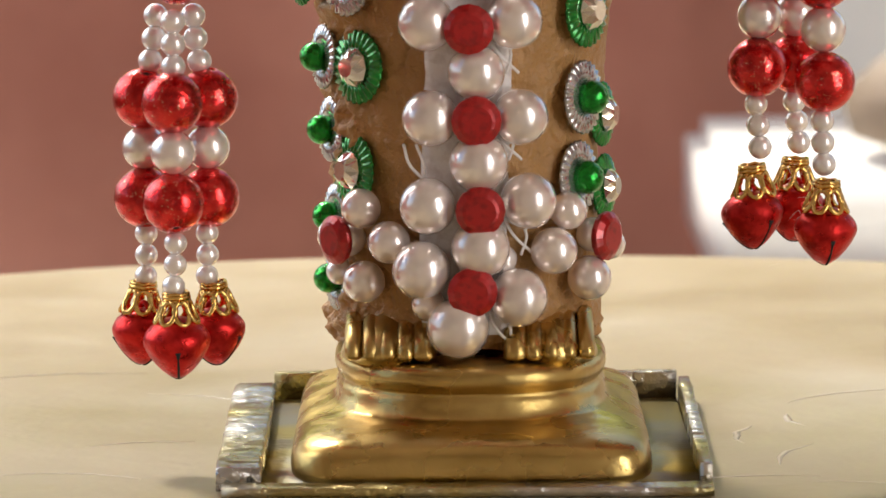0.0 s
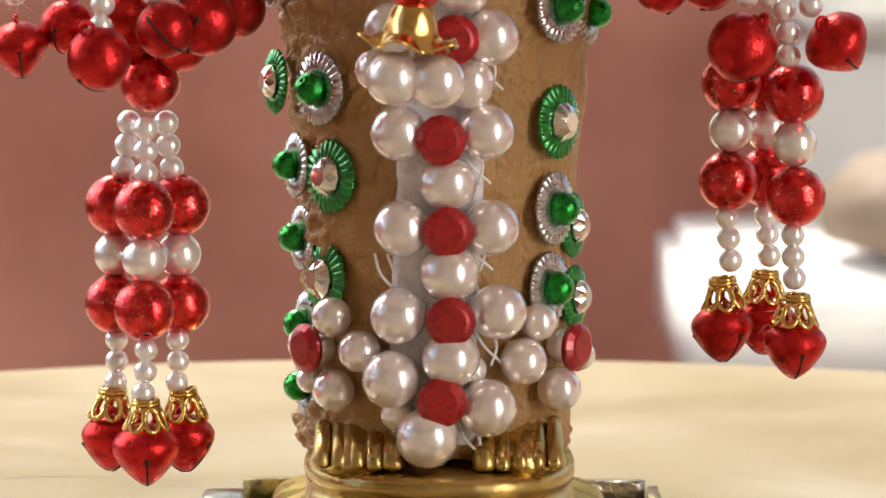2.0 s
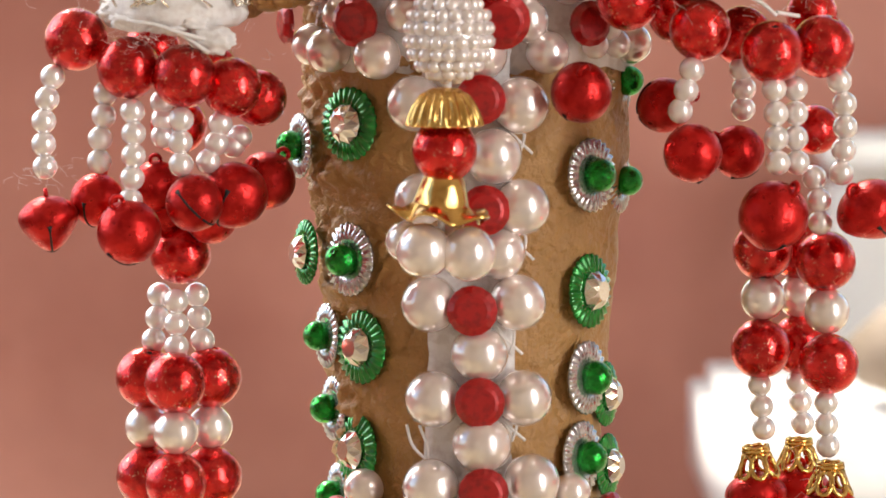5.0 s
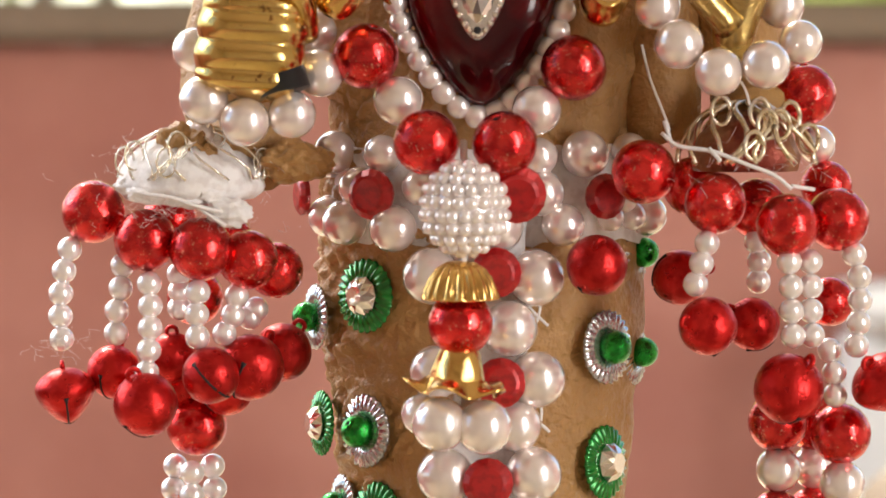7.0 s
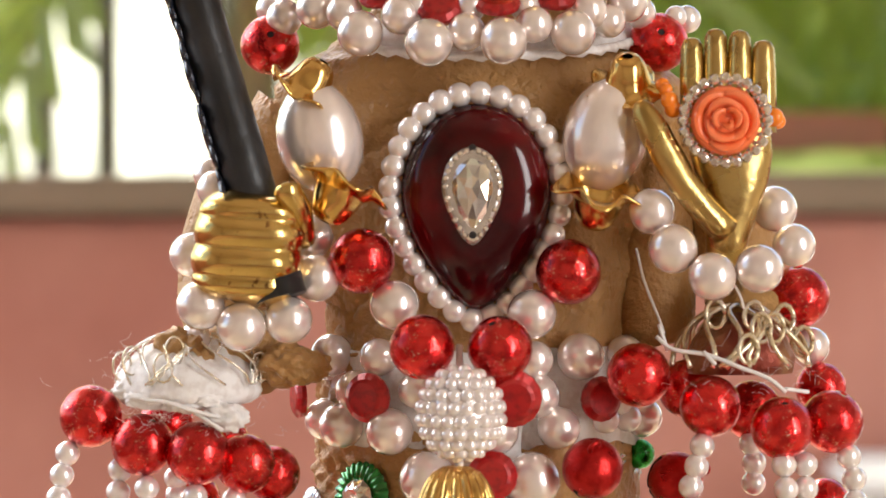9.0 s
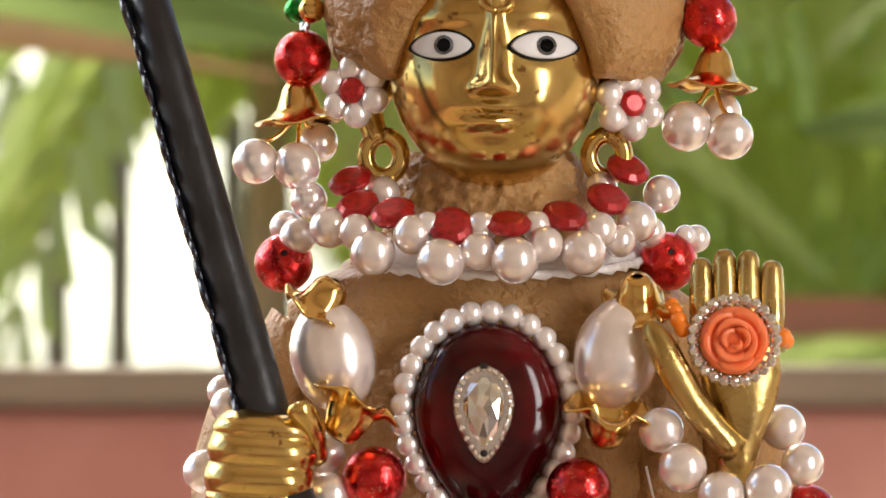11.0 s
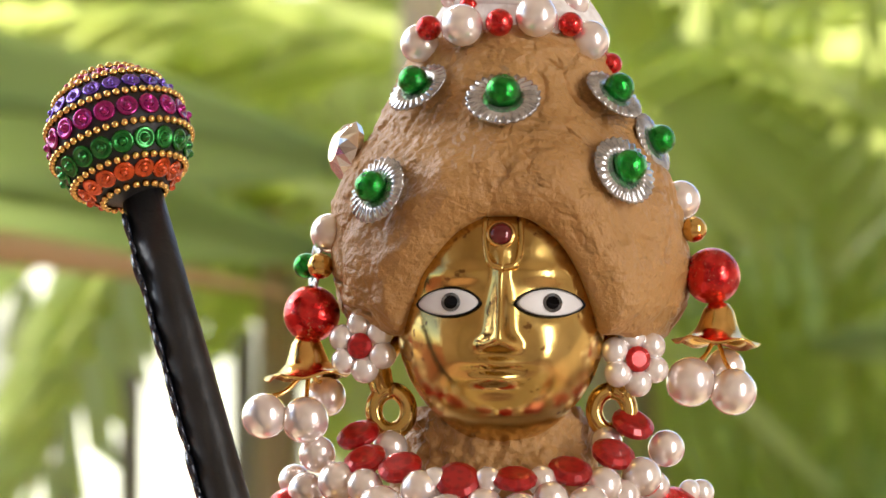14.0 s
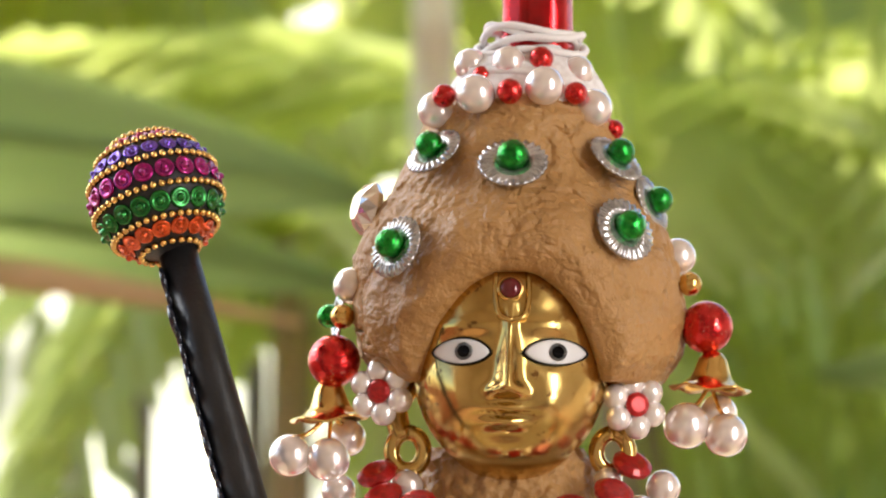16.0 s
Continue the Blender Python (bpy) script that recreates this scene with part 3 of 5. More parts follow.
# ---- clay turban ----
TURBAN = [(186, 24.2), (191, 25.3), (200, 25.7), (206, 25.0), (211, 23.4), (219, 18.9), (224, 16.6), (228, 14.6), (231, 12.6), (233, 9.5), (234, 5)]
TX = 5.0


def turban_r(z):
    for (z0, r0), (z1, r1) in zip(TURBAN, TURBAN[1:]):
        if z <= z1:
            t = max(0, (z - z0) / (z1 - z0))
            return r0 + (r1 - r0) * t
    return 5


def turban_low(x, front):
    s = abs(x - 3.8) / 16.4
    if front and s < 1.25:
        return 203.2 - 16.5 * min(1, s ** 2.5)
    return 186.5


def on_turban(x, z, out=0.0):
    r = turban_r(z)
    u = max(-.98, min(.98, (x - TX) / r))
    y = -r * .95 * math.sqrt(1 - u * u)
    slope = (turban_r(z + 1.5) - turban_r(z - 1.5)) / 3
    n = Vector((u, -math.sqrt(1 - u * u), -slope)).normalized()
    return Vector((TX + u * r, y, z)) + n * out, n


bm = bmesh.new()
rings = []
NA = 340
cols = []
for i in range(NA):
    t = 2 * math.pi * i / NA
    c, s = math.cos(t), math.sin(t)
    low = turban_low(TX + 24.5 * c, s < 0)
    line = []
    for k in range(190):
        f = k / 189
        z = 234 + (low + 2.2 - 234) * (1 - (1 - f) ** 1.25)
        r = turban_r(z) if k else 1.0
        p = Vector((TX + r * c, r * s * .95, z))
        d = swell(p, .07, 1.3) + swell(p, .2, .75) - abs(noise.noise(p * .22 + Vector((7, 3, 1)))) * .5
        if s < .35:
            up = min(1, max(.25, (z - 205) / 9))
            d += swell(p, .9, .16) - abs(noise.noise(Vector((p.x * .5, p.y * .5, p.z * 1.1)))) * .5 * up - abs(noise.noise(p * 1.6)) * .22 * up
            d -= 1.1 * fissure(p, .085, .07, 2.0) + .5 * fissure(p, .15, .08, 9.0)
        d -= 3.4 * max(0, (6.5 - (z - low)) / 6.5) ** 2.2 - .5 * math.exp(-((z - low - 9) / 4) ** 2)
        line.append((TX + (r + d) * c, (r + d) * s * .95, z))
    r = turban_r(low + 2) - 1.4
    for q, dz in ((.5, .9), (1.6, .1), (3.0, 0), (4.2, .8), (5.0, 2.6), (5.4, 6), (6, 12)):
        line.append((TX + (r - q) * c, (r - q) * s * .95, low + dz + .25 * noise.noise(Vector((c, s, q)) * 6)))
    cols.append(line)
skin(bm, [[cols[i][k] for i in range(NA)] for k in range(len(cols[0]))])
tagged(part("clay_turban", bm, CLAY, None, "tan clay turban with cracks and finger marks"), "", "turban")

# ---- shared shapes for beads, gems, caps and bells (unit size) ----
def unit_ball(name, mat, u=28, v=18):
    bm = bmesh.new()
    bmesh.ops.create_uvsphere(bm, u_segments=u, v_segments=v, radius=1)
    return mesh_of(name, bm, mat)


def lathe(name, mat, profile, n=32, wave=None, smooth=True, lift=None, ends=True):
    bm = bmesh.new()
    rings = spun(profile, n, wave=wave)
    if lift:
        rings = [[(x, y, z + lift(math.atan2(y, x), k)) for x, y, z in ring] for k, ring in enumerate(rings)]
    skin(bm, rings, ends)
    bmesh.ops.scale(bm, vec=(1000, 1000, 1000), verts=bm.verts)
    return mesh_of(name, bm, mat, smooth)


def foil_ball(name, mat):
    """A foiled bead: a ball with a raised moulding seam and a dark disc painting the thread hole's shade at each end.
    """
    bm = bmesh.new()
    prof = [(.10, .93), (.13, .985)] + [(math.sin(a) * (1.0 + (.006 if abs(a - 1.57) < .06 else 0)), math.cos(a)) for a in [.2 + (math.pi - .4) * i / 18 for i in range(19)]] + [(.13, -.985), (.10, -.93)]
    skin(bm, spun(prof, 30), False)
    for z in (.93, -.93):
        vs = [bm.verts.new(vec((.11 * math.cos(2 * math.pi * i / 10), .11 * math.sin(2 * math.pi * i / 10), z))) for i in range(10)]
        bm.faces.new(vs).material_index = 1
    bmesh.ops.scale(bm, vec=(1000, 1000, 1000), verts=bm.verts)
    return mesh_of(name, bm, [mat, HOLE_SHADE])


M_PEARL, M_SMALL = unit_ball("pearl", PEARL), unit_ball("small_pearl", SMALL_PEARL, 20, 12)
M_RED, M_GREEN, M_GOLDB = foil_ball("red_bead", RED), foil_ball("green_bead", GREEN), unit_ball("gold_bead", GOLD, 16, 10)
M_GEM = lathe("red_gem", RED_GEM, [(.96, -.15), (1, 0), (.98, .1), (.74, .27), (.6, .31)], 16, smooth=False)


def brilliant(name, mat, n=8):
    """A round brilliant: table, kite and girdle facets, each cut free of its neighbours."""
    bm = bmesh.new()

    def ring(r, z, shift, m=n):
        return [Vector((r * math.cos(2 * math.pi * (i + shift) / m), r * math.sin(2 * math.pi * (i + shift) / m), z)) for i in range(m)]
    table, mid, rim, base = ring(.50, .64, 0), ring(.80, .44, .5), ring(1.0, .12, 0), ring(.9, -.1, 0)
    tri = [table]
    for i in range(n):
        j = (i + 1) % n
        tri += [[table[i], mid[i], table[j]], [table[i], mid[i - 1], rim[i], mid[i]], [mid[i], rim[i], rim[j]], [rim[i], base[i], base[j], rim[j]]]
    for f in tri:
        bm.faces.new([bm.verts.new(p) for p in f])
    return mesh_of(name, bm, mat, False)


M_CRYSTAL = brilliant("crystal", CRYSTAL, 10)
FL = 26
M_CLEAR = lathe("clear_disc", CLEAR_DISC, [(.9, 0), (1, .03), (1, .08), (.96, .12), (.72, .17), (.5, .2), (.45, .12)], FL * 4, wave=lambda a, k: 1 + (.025 * math.cos(FL * a) if k in (1, 2, 3) else 0), lift=lambda a, k: .028 * math.cos(FL * a) if 2 <= k <= 4 else 0)
M_GREEND = lathe("green_disc", GREEN_DISC, [(.9, 0), (1, .03), (1, .08), (.96, .12), (.72, .18), (.5, .22), (.45, .12)], FL * 4, wave=lambda a, k: 1 + (.03 * math.cos(FL * a) if k in (1, 2, 3) else 0), lift=lambda a, k: .03 * math.cos(FL * a) if 2 <= k <= 4 else 0)
# fluted half-dome cap, flared petal cap (thin shells, open below)
M_FLUTED = lathe("fluted_cap", GOLD, [(.12, 1.0), (.35, .96), (.62, .8), (.82, .52), (.95, .2), (1.0, .02), (1.05, -.02), (1.0, -.05), (.9, .1), (.7, .5), (.1, .85)], 180, wave=lambda a, k: 1 + (.13 * abs(math.cos(9 * a)) - .06 if 1 <= k <= 5 else 0), ends=False)
M_BRIM = lathe("brimmed_cap", GOLD, [(.14, 1.05), (.24, 1.02), (.36, .86), (.44, .6), (.54, .36), (.74, .16), (.98, .06), (1.02, .10), (.96, .13), (.72, .22), (.5, .42), (.4, .62), (.3, .86), (.1, .95)], 72,
               wave=lambda a, k: 1 + (.06 * math.cos(5 * a) if 5 < k < 9 else 0), lift=lambda a, k: (.06 * math.cos(5 * a + .6) if 5 < k < 9 else 0), ends=False)
M_PETAL = lathe("petal_cap", GOLD, [(.14, 1.0), (.30, .97), (.44, .80), (.53, .52), (.60, .26), (.76, .06), (.95, -.02), (1.02, .03), (.96, .07), (.76, .12), (.56, .30), (.48, .52), (.34, .85), (.1, .9)], 90,
                wave=lambda a, k: 1 + (.17 * math.cos(5 * a) if 5 < k < 9 else .08 * math.cos(5 * a) if k in (5, 9) else .03 * math.cos(5 * a) if k in (3, 4, 10, 11) else 0), lift=lambda a, k: (.12 * math.cos(5 * a) if 5 < k < 9 else 0), ends=False)


def filigree_cap():
    bm = bmesh.new()
    for k in range(7):
        a = 2 * math.pi * k / 7
        line = []
        for i in range(15):
            t = 2 * math.pi * i / 14
            w, h = math.sin(t) * .36, -.42 + .5 * math.cos(t)
            r = .55 + (0.1 - h) * .42
            line.append((r * math.cos(a + w / r), r * math.sin(a + w / r), h))
        tube(bm, line, .135, 6)
    for z, r, q in ((.42, .55, .09), (.1, .56, .08), (.27, .56, .11)):
        tube(bm, [(r * math.cos(2 * math.pi * i / 20), r * math.sin(2 * math.pi * i / 20), z + .03 * math.cos(i * 2)) for i in range(21)], q, 6)
    bmesh.ops.scale(bm, vec=(1000, 1000, 1000), verts=bm.verts)
    return mesh_of("filigree_cap", bm, GOLD)


M_FILI = filigree_cap()


def jingle(pointed):
    """A small red jingle bell: lobed body, loop, dark tubes for the slit's shade."""
    bm = bmesh.new()
    prof = []
    for i in range(20):
        t = math.pi * (.04 + .95 * i / 19)
        r, z = math.sin(t), math.cos(t)
        if pointed:
            r *= 1.08 - .36 * max(0, -z) ** 1.3 - .05 * max(0, z)
            z = z * (.78 if z > 0 else 1.2)
        prof.append((r, z))
    skin(bm, spun(prof, 40, wave=lambda a, k: 1 - (.16 if pointed else .09) * max(0, (k - 8) / 11) * abs(math.sin(1.5 * a if pointed else 2 * a)) ** 3))
    for q in range(3 if pointed else 2):
        a = q * (2 * math.pi / 3 if pointed else math.pi) + (.0 if pointed else .3)
        line, rad = [], []
        for i in range(7):
            t = math.pi * (.56 + .42 * i / 6)
            r, z = math.sin(t) * .965, math.cos(t)
            if pointed:
                r, z = r * (1.08 - .36 * max(0, -z) ** 1.3), z * 1.2
            line.append((r * math.cos(a), r * math.sin(a), z))
            rad.append(.1 if i == 0 else .045)
        tube(bm, line, rad, 6, 1)
    tube(bm, [(.2 * math.cos(t), 0, (.78 if pointed else 1.05) + .2 * math.sin(t)) for t in [2 * math.pi * i / 12 for i in range(13)]], .085, 6)
    bmesh.ops.scale(bm, vec=(1000, 1000, 1000), verts=bm.verts)
    return mesh_of("bell", bm, [RED_BELL, HOLE_SHADE])


M_BELL, M_BELL_P = jingle(False), jingle(True)


def bead(parent, name, me, at, r, normal=None, spin=0.0, label="", rot=None):
    ob = link_mesh(name, me, parent, label, at=at, scale=r * MM)
    if normal is not None:
        ob.rotation_mode = "QUATERNION"
        ob.rotation_quaternion = Vector(normal).to_track_quat("Z", "Y")
    elif rot is not None:
        ob.rotation_euler = [radians(q) for q in rot]
    else:
        ob.rotation_euler = (random.uniform(-.5, .5), random.uniform(-.5, .5), random.uniform(0, 6.28))
    return ob


def pearl(parent, at, r):
    return bead(parent, "pearl", M_PEARL if r > 2.1 else M_SMALL, at, r)


def red(parent, at, r, rot=None):
    return bead(parent, "red_bead", M_RED, at, r, rot=rot)


def gem(parent, at, r, normal):
    return bead(parent, "red_gem", M_GEM, at, r, normal=normal)


def strand(parent, points, r, count, wobble=.15):
    """count small pearls, evenly spaced along a line."""
    line = bend(points, 10)
    run = [0.0]
    for a, b in zip(line, line[1:]):
        run.append(run[-1] + (b - a).length)
    for k in range(count):
        s = run[-1] * (k + .5) / count
        i = max(j for j in range(len(run)) if run[j] <= s)
        i = min(i, len(line) - 2)
        p = line[i].lerp(line[i + 1], (s - run[i]) / (run[i + 1] - run[i]))
        pearl(parent, p + Vector((random.uniform(-wobble, wobble), random.uniform(-wobble, wobble), 0)), r)


def threads(parent, lines, r=.3, name="thread"):
    for l in lines:
        bm = bmesh.new()
        tube(bm, bend(l, 6), r, 6)
        part(name, bm, THREAD, parent)


def lace_band(parent, ring_points, height, name="lace", wave=.35):
    bm = bmesh.new()
    top = [Vector(p) for p in ring_points]
    n = len(top)
    cols = []
    for i, p in enumerate(top):
        c = Vector((3.4, 0, p.z))
        o = (p - c).normalized()
        w = noise.noise(p * .6) * wave
        cols.append([p + o * w, p + o * (w + .5) - Vector((0, 0, height * .5)), p + o * (w + .3) - Vector((0, 0, height + .25 * (i % 3))), p - o * .3 - Vector((0, 0, height)), p - o * .4])
    vs = [[bm.verts.new(vec(q)) for q in col] for col in cols]
    for a, b in zip(vs, vs[1:]):
        for k in range(5):
            bm.faces.new((a[k], b[k], b[(k + 1) % 5], a[(k + 1) % 5]))
    part(name, bm, LACE, parent)


# ---- pearl panel down the robe's front ----
random.seed(11)
panel = thing("beaded_panel", "pearl and red gem panel sewn down the clay robe", "ornament", (3.4, -20, 30))
for x, z, r in ((-2.4, 73.7, 3.98), (9.6, 73.9, 3.98), (4.4, 66.9, 3.98), (-1.9, 60.6, 3.98), (10.4, 60.7, 3.98), (4.7, 54.5, 4.14), (-2.3, 48.4, 3.98), (11.5, 49.0, 3.98), (4.9, 42.6, 4.14),
                (-3.2, 39.5, 4.14), (10.1, 35.6, 4.14), (1.8, 31.6, 4.38), (10.1, 87.0, 3.98), (-3.5, 88.0, 3.83), (6.3, 94.0, 3.98), (10.0, 100.9, 3.98), (-4.3, 101.1, 3.98), (7.1, 80.7, 3.67), (4.5, 108.0, 3.83)):
    p, n = on_robe(x, z)
    pearl(panel, p + Vector((0, -r * .9, 0)), r)
for x, z in ((3.4, 73.1), (4.4, 60.5), (4.9, 48.1), (3.8, 36.9), (5.1, 86.8), (4.5, 101.8)):
    p, n = on_robe(x, z)
    p.y -= 6.2
    gem(panel, p, 3.5, n + Vector((0, 0, random.uniform(-.08, .08))))
    bead(panel, "gem_setting", M_SMALL, p - n * 2.4, 2.6)
for x, z, r in ((-9.9, 47.3, 2.87), (-6.4, 43.0, 3.03), (-9.5, 37.1, 3.03), (-13.5, 42.8, 2.55), (-13.4, 37.7, 1.91), (13.6, 41.7, 3.35), (18.1, 37.2, 3.19), (21.9, 40.9, 2.23), (15.7, 47.0, 2.71), (-1.8, 34.5, 2.39), (7.6, 40.8, 2.07)):
    p, n = on_robe(x, z, r * .85)
    pearl(panel, p, r)
for x, z in ((-11.9, 42.7), (19.2, 43.0)):
    p, n = on_robe(x, z, 4.2)
    gem(panel, p, 3.5, n)
    bead(panel, "gem_setting", M_SMALL, p - n * 2.3, 2.5)
rib = bmesh.new()
rows = []
for k in range(60):
    z = 30 + 80 * k / 59
    x0 = 3.0 + .4 * math.sin(z * .11)
    row = []
    for i in range(9):
        x = x0 - 5.8 + 11.6 * i / 8 + .3 * noise.noise(Vector((z * .4, i > 4, 2)))
        row.append(on_robe(x, z, .75 + .25 * noise.noise(Vector((x, z, 1)) * .7))[0])
    for i in range(8, -1, -1):
        row.append(on_robe(x0 - 5.8 + 11.6 * i / 8, z, .2)[0])
    rows.append(row)
skin(rib, rows)
part("ribbon", rib, LACE, panel, "white lace ribbon backing")
lines = []
for x, z in ((7.7, 69.6), (8.0, 57.6), (9.5, 44.3), (-2.8, 53.7), (7.6, 30.9), (9.1, 97.2), (9.2, 82.6)):
    for d in (-.8, .8):
        lines.append([on_robe(x - 1.2 + d, z + 3, 2.0)[0], on_robe(x + d, z, 2.8)[0], on_robe(x + 1.2 - d, z - 3, 2.0)[0]])
threads(panel, lines, .22)


# ---- flat moulded sequins with a bead or a crystal ----
def rosette(kind, place, normal, size=5.2, label="", group="sequins on the robe", toward=0.0):
    green = kind == "crystal"
    t = thing("sequin", label or ("green fluted sequin with a clear faceted crystal" if green else "clear fluted sequin with a green foil bead"), "sequin", place, group)
    n = Vector(normal).normalized()
    bead(t, "disc", M_GREEND if green else M_CLEAR, place, size, normal=n)
    if green:
        bead(t, "crystal", M_CRYSTAL, Vector(place) + n * .9, size * .55, normal=n)
    else:
        b = bead(t, "green_bead", M_GREEN, Vector(place) + n * (size * .05 + 1.45), size * .47, normal=n + Vector((.2, 0, .5)))
    return t


for kind, (x, z) in (("crystal", (-11.5, 66.8)), ("crystal", (-12.2, 52.2)), ("crystal", (19.3, 74.6)), ("ball", (18.9, 62.4)), ("ball", (18.2, 51.2)),
                     ("crystal", (-13.1, 97.9)), ("ball", (-13.1, 79.0)), ("ball", (19.5, 90.8))):
    p, n = on_robe(x, z, .3)
    k = (x - 3.4) / 20
    n = (n + Vector((.25 if k > 0 else -.05, 0, .04))).normalized()
    rosette(kind, p, n, 5.1)
for kind, (x, z), s in (("ball", (-16.7, 67.6), -1), ("ball", (-15.8, 57.3), -1), ("ball", (-15.1, 45.0), -1), ("ball", (-15.0, 36.1), -1), ("crystal", (22.0, 59.3), 1), ("crystal", (22.3, 49.1), 1),
                        ("ball", (-20.4, 94.4), -1), ("crystal", (-19.6, 79.4), -1), ("ball", (23.8, 89.4), 1), ("ball", (23.9, 103.4), 1)):
    a, b = robe_size(z)
    rosette(kind, (x, -4, z), (s * .92, -.38, .03), 4.5)


# ---- tassels hanging at both sides ----
def bell_drop(t, at, r=4.0, turn=0.0, tilt=(0, 0)):
    """A filigree cap with a pointed bell below."""
    x, y, z = at
    bead(t, "bell_cap", M_FILI, (x, y, z), 3.1, rot=(tilt[0], tilt[1], turn))
    bead(t, "bell", M_BELL_P, (x, y, z - 5.4), r, rot=(tilt[0], tilt[1], turn - 70))


left_t = thing("bead_tassel", "red foil and pearl bead tassel ending in jingle bells", "tassel", (-38.1, -12.0, 28.7), "tassels at the sides")
red(left_t, (-37.0, -12.0, 79.9), 4.26, rot=(10, 15, 0))
for px, y in ((-1, -10), (0, -14), (1, -10)):
    for k, sp in enumerate((2.6, 2.9, 3.4)):
        pearl(left_t, Vector((-37.5, -12.0, 74.0)) + Vector((px * sp, y + 12 - .3 * k * px * px, -3.15 * k + (-.5 if px == 0 else 0))), 1.75)
    for z0, me, r in (((62.3), "r", 4.3), (55.4, "p", 3.15), (48.4, "r", 4.3)):
        sp = 4.5 if me == "r" else 4.4
        p = Vector((-37.5 + px * sp, -10.5 if px else -17.0, z0 + .2))
        (red if me == "r" else pearl)(left_t, p, r)
for i, (x, y, zz) in enumerate(((-42.0, -10.5, 43.5), (-37.5, -17.0, 43.0), (-33.3, -10.5, 43.5))):
    for k in range(3):
        pearl(left_t, (x + random.uniform(-.2, .2), y, zz - 3.05 * k), 1.62)
    bell_drop(left_t, (x + (-.4, .2, .9)[i], y - .3, zz - 8.3), 4.4 if i == 1 else 4.1, (20, -15, 40)[i], ((0, 4), (2, 0), (0, -5))[i])
threads(left_t, [[(-37.4, -12, 74.8), (-37.4, -12, 60.6), (-37.4, -12, 48.7)]], .5)

right_t = thing("bead_tassel", "red foil and pearl bead tassel ending in jingle bells", "tassel", (49.1, -10.0, 42.7), "tassels at the sides")
for ch in (((43.7, -12.0, 80.3), (43.8, -12.0, 73.7), (43.5, -12.0, 66.6), (43.4, -12.0, 61.5), (43.7, -12.0, 58.5), (44.0, -12.0, 55.4), (43.0, -12.0, 51.5), 15),
           ((52.0, -17.0, 79.2), (52.2, -17.0, 72.3), (52.5, -17.0, 65.0), (52.2, -17.0, 59.6), (52.3, -17.0, 56.6), (52.5, -17.0, 53.6), (52.8, -17.0, 49.9), -10),
           ((49.4, -6.0, 79.7), (49.3, -6.0, 73.4), (49.3, -6.0, 66.5), (49.2, -6.0, 61.2), (49.6, -6.0, 58.4), (49.9, -6.0, 55.4), (49.4, -6.0, 51.7), 30)):
    red(right_t, ch[0], 4.2)
    pearl(right_t, ch[1], 3.2)
    red(right_t, ch[2], 4.2)
    for p in ch[3:6]:
        pearl(right_t, p, 1.65)
    bell_drop(right_t, ch[6], 4.1, ch[7], (0, -6 if ch[7] == 15 else 2))


# ---- bell fringes hanging from the wrists ----
def fringe(name, label, at, balls, strands, bells, extra=()):
    t = thing(name, label, "fringe", at, "bell fringes at the wrists")
    for p, r in balls:
        red(t, p, r)
    for pts, n in strands:
        strand(t, pts, 1.72, n)
    for p, r, rot in bells:
        bead(t, "bell", M_BELL_P if rot[3] else M_BELL, p, r, rot=rot[:3])
    return t


fr = fringe("bell_fringe", "fringe of red foil beads, pearl strands and jingle bells", (-37.9, -18.0, 95.5),
    [((-50.6, -19.0, 109.9), 4.35), ((-43.2, -23.0, 106.2), 4.3), ((-35.5, -25.0, 105.1), 4.35), ((-29.2, -22.0, 103.5), 4.1), ((-25.8, -17.0, 101.8), 3.9), ((-40.8, -10.0, 108.5), 3.9), ((-37.4, -8.0, 97.5), 4.0), ((-32.8, -12.0, 105.6), 3.8)],
    [([(-53.4, -19.0, 106.3), (-54.7, -20.0, 101.0), (-55.2, -20.0, 96.4), (-54.9, -20.0, 91.0)], 5), ([(-46.5, -20.0, 104.1), (-46.7, -21.0, 100.3), (-47.7, -21.0, 91.8)], 4), ([(-42.6, -24.0, 101.9), (-42.5, -25.0, 95.9), (-42.8, -25.0, 86.8)], 5),
     ([(-35.8, -26.0, 100.9), (-36.0, -26.0, 96.3), (-35.7, -26.0, 91.7)], 3), ([(-39.0, -17.0, 102.4), (-38.9, -17.0, 95.4)], 3), ([(-30.4, -22.0, 99.9), (-31.5, -22.0, 95.3), (-33.1, -22.0, 92.2)], 3), ([(-28.0, -16.0, 96.9), (-30.0, -16.0, 94.6)], 2)],
    [((-54.5, -20.0, 85.6), 3.9, (6, 0, -84, 1)), ((-48.1, -17.0, 87.8), 3.7, (5, 10, 50, 0)), ((-43.0, -26.0, 84.1), 4.4, (10, -25, 20, 0)), ((-34.1, -27.0, 88.1), 3.9, (-60, 20, 30, 0)), ((-29.0, -21.0, 88.7), 4.6, (20, 30, 70, 0)),
     ((-25.0, -14.0, 90.2), 4.1, (0, 35, 20, 0)), ((-40.2, -14.0, 89.4), 3.6, (10, 0, 0, 0)), ((-32.5, -16.0, 85.2), 3.6, (10, 20, 0, 0)), ((-39.2, -12.0, 85.5), 3.4, (0, 0, 40, 0))])
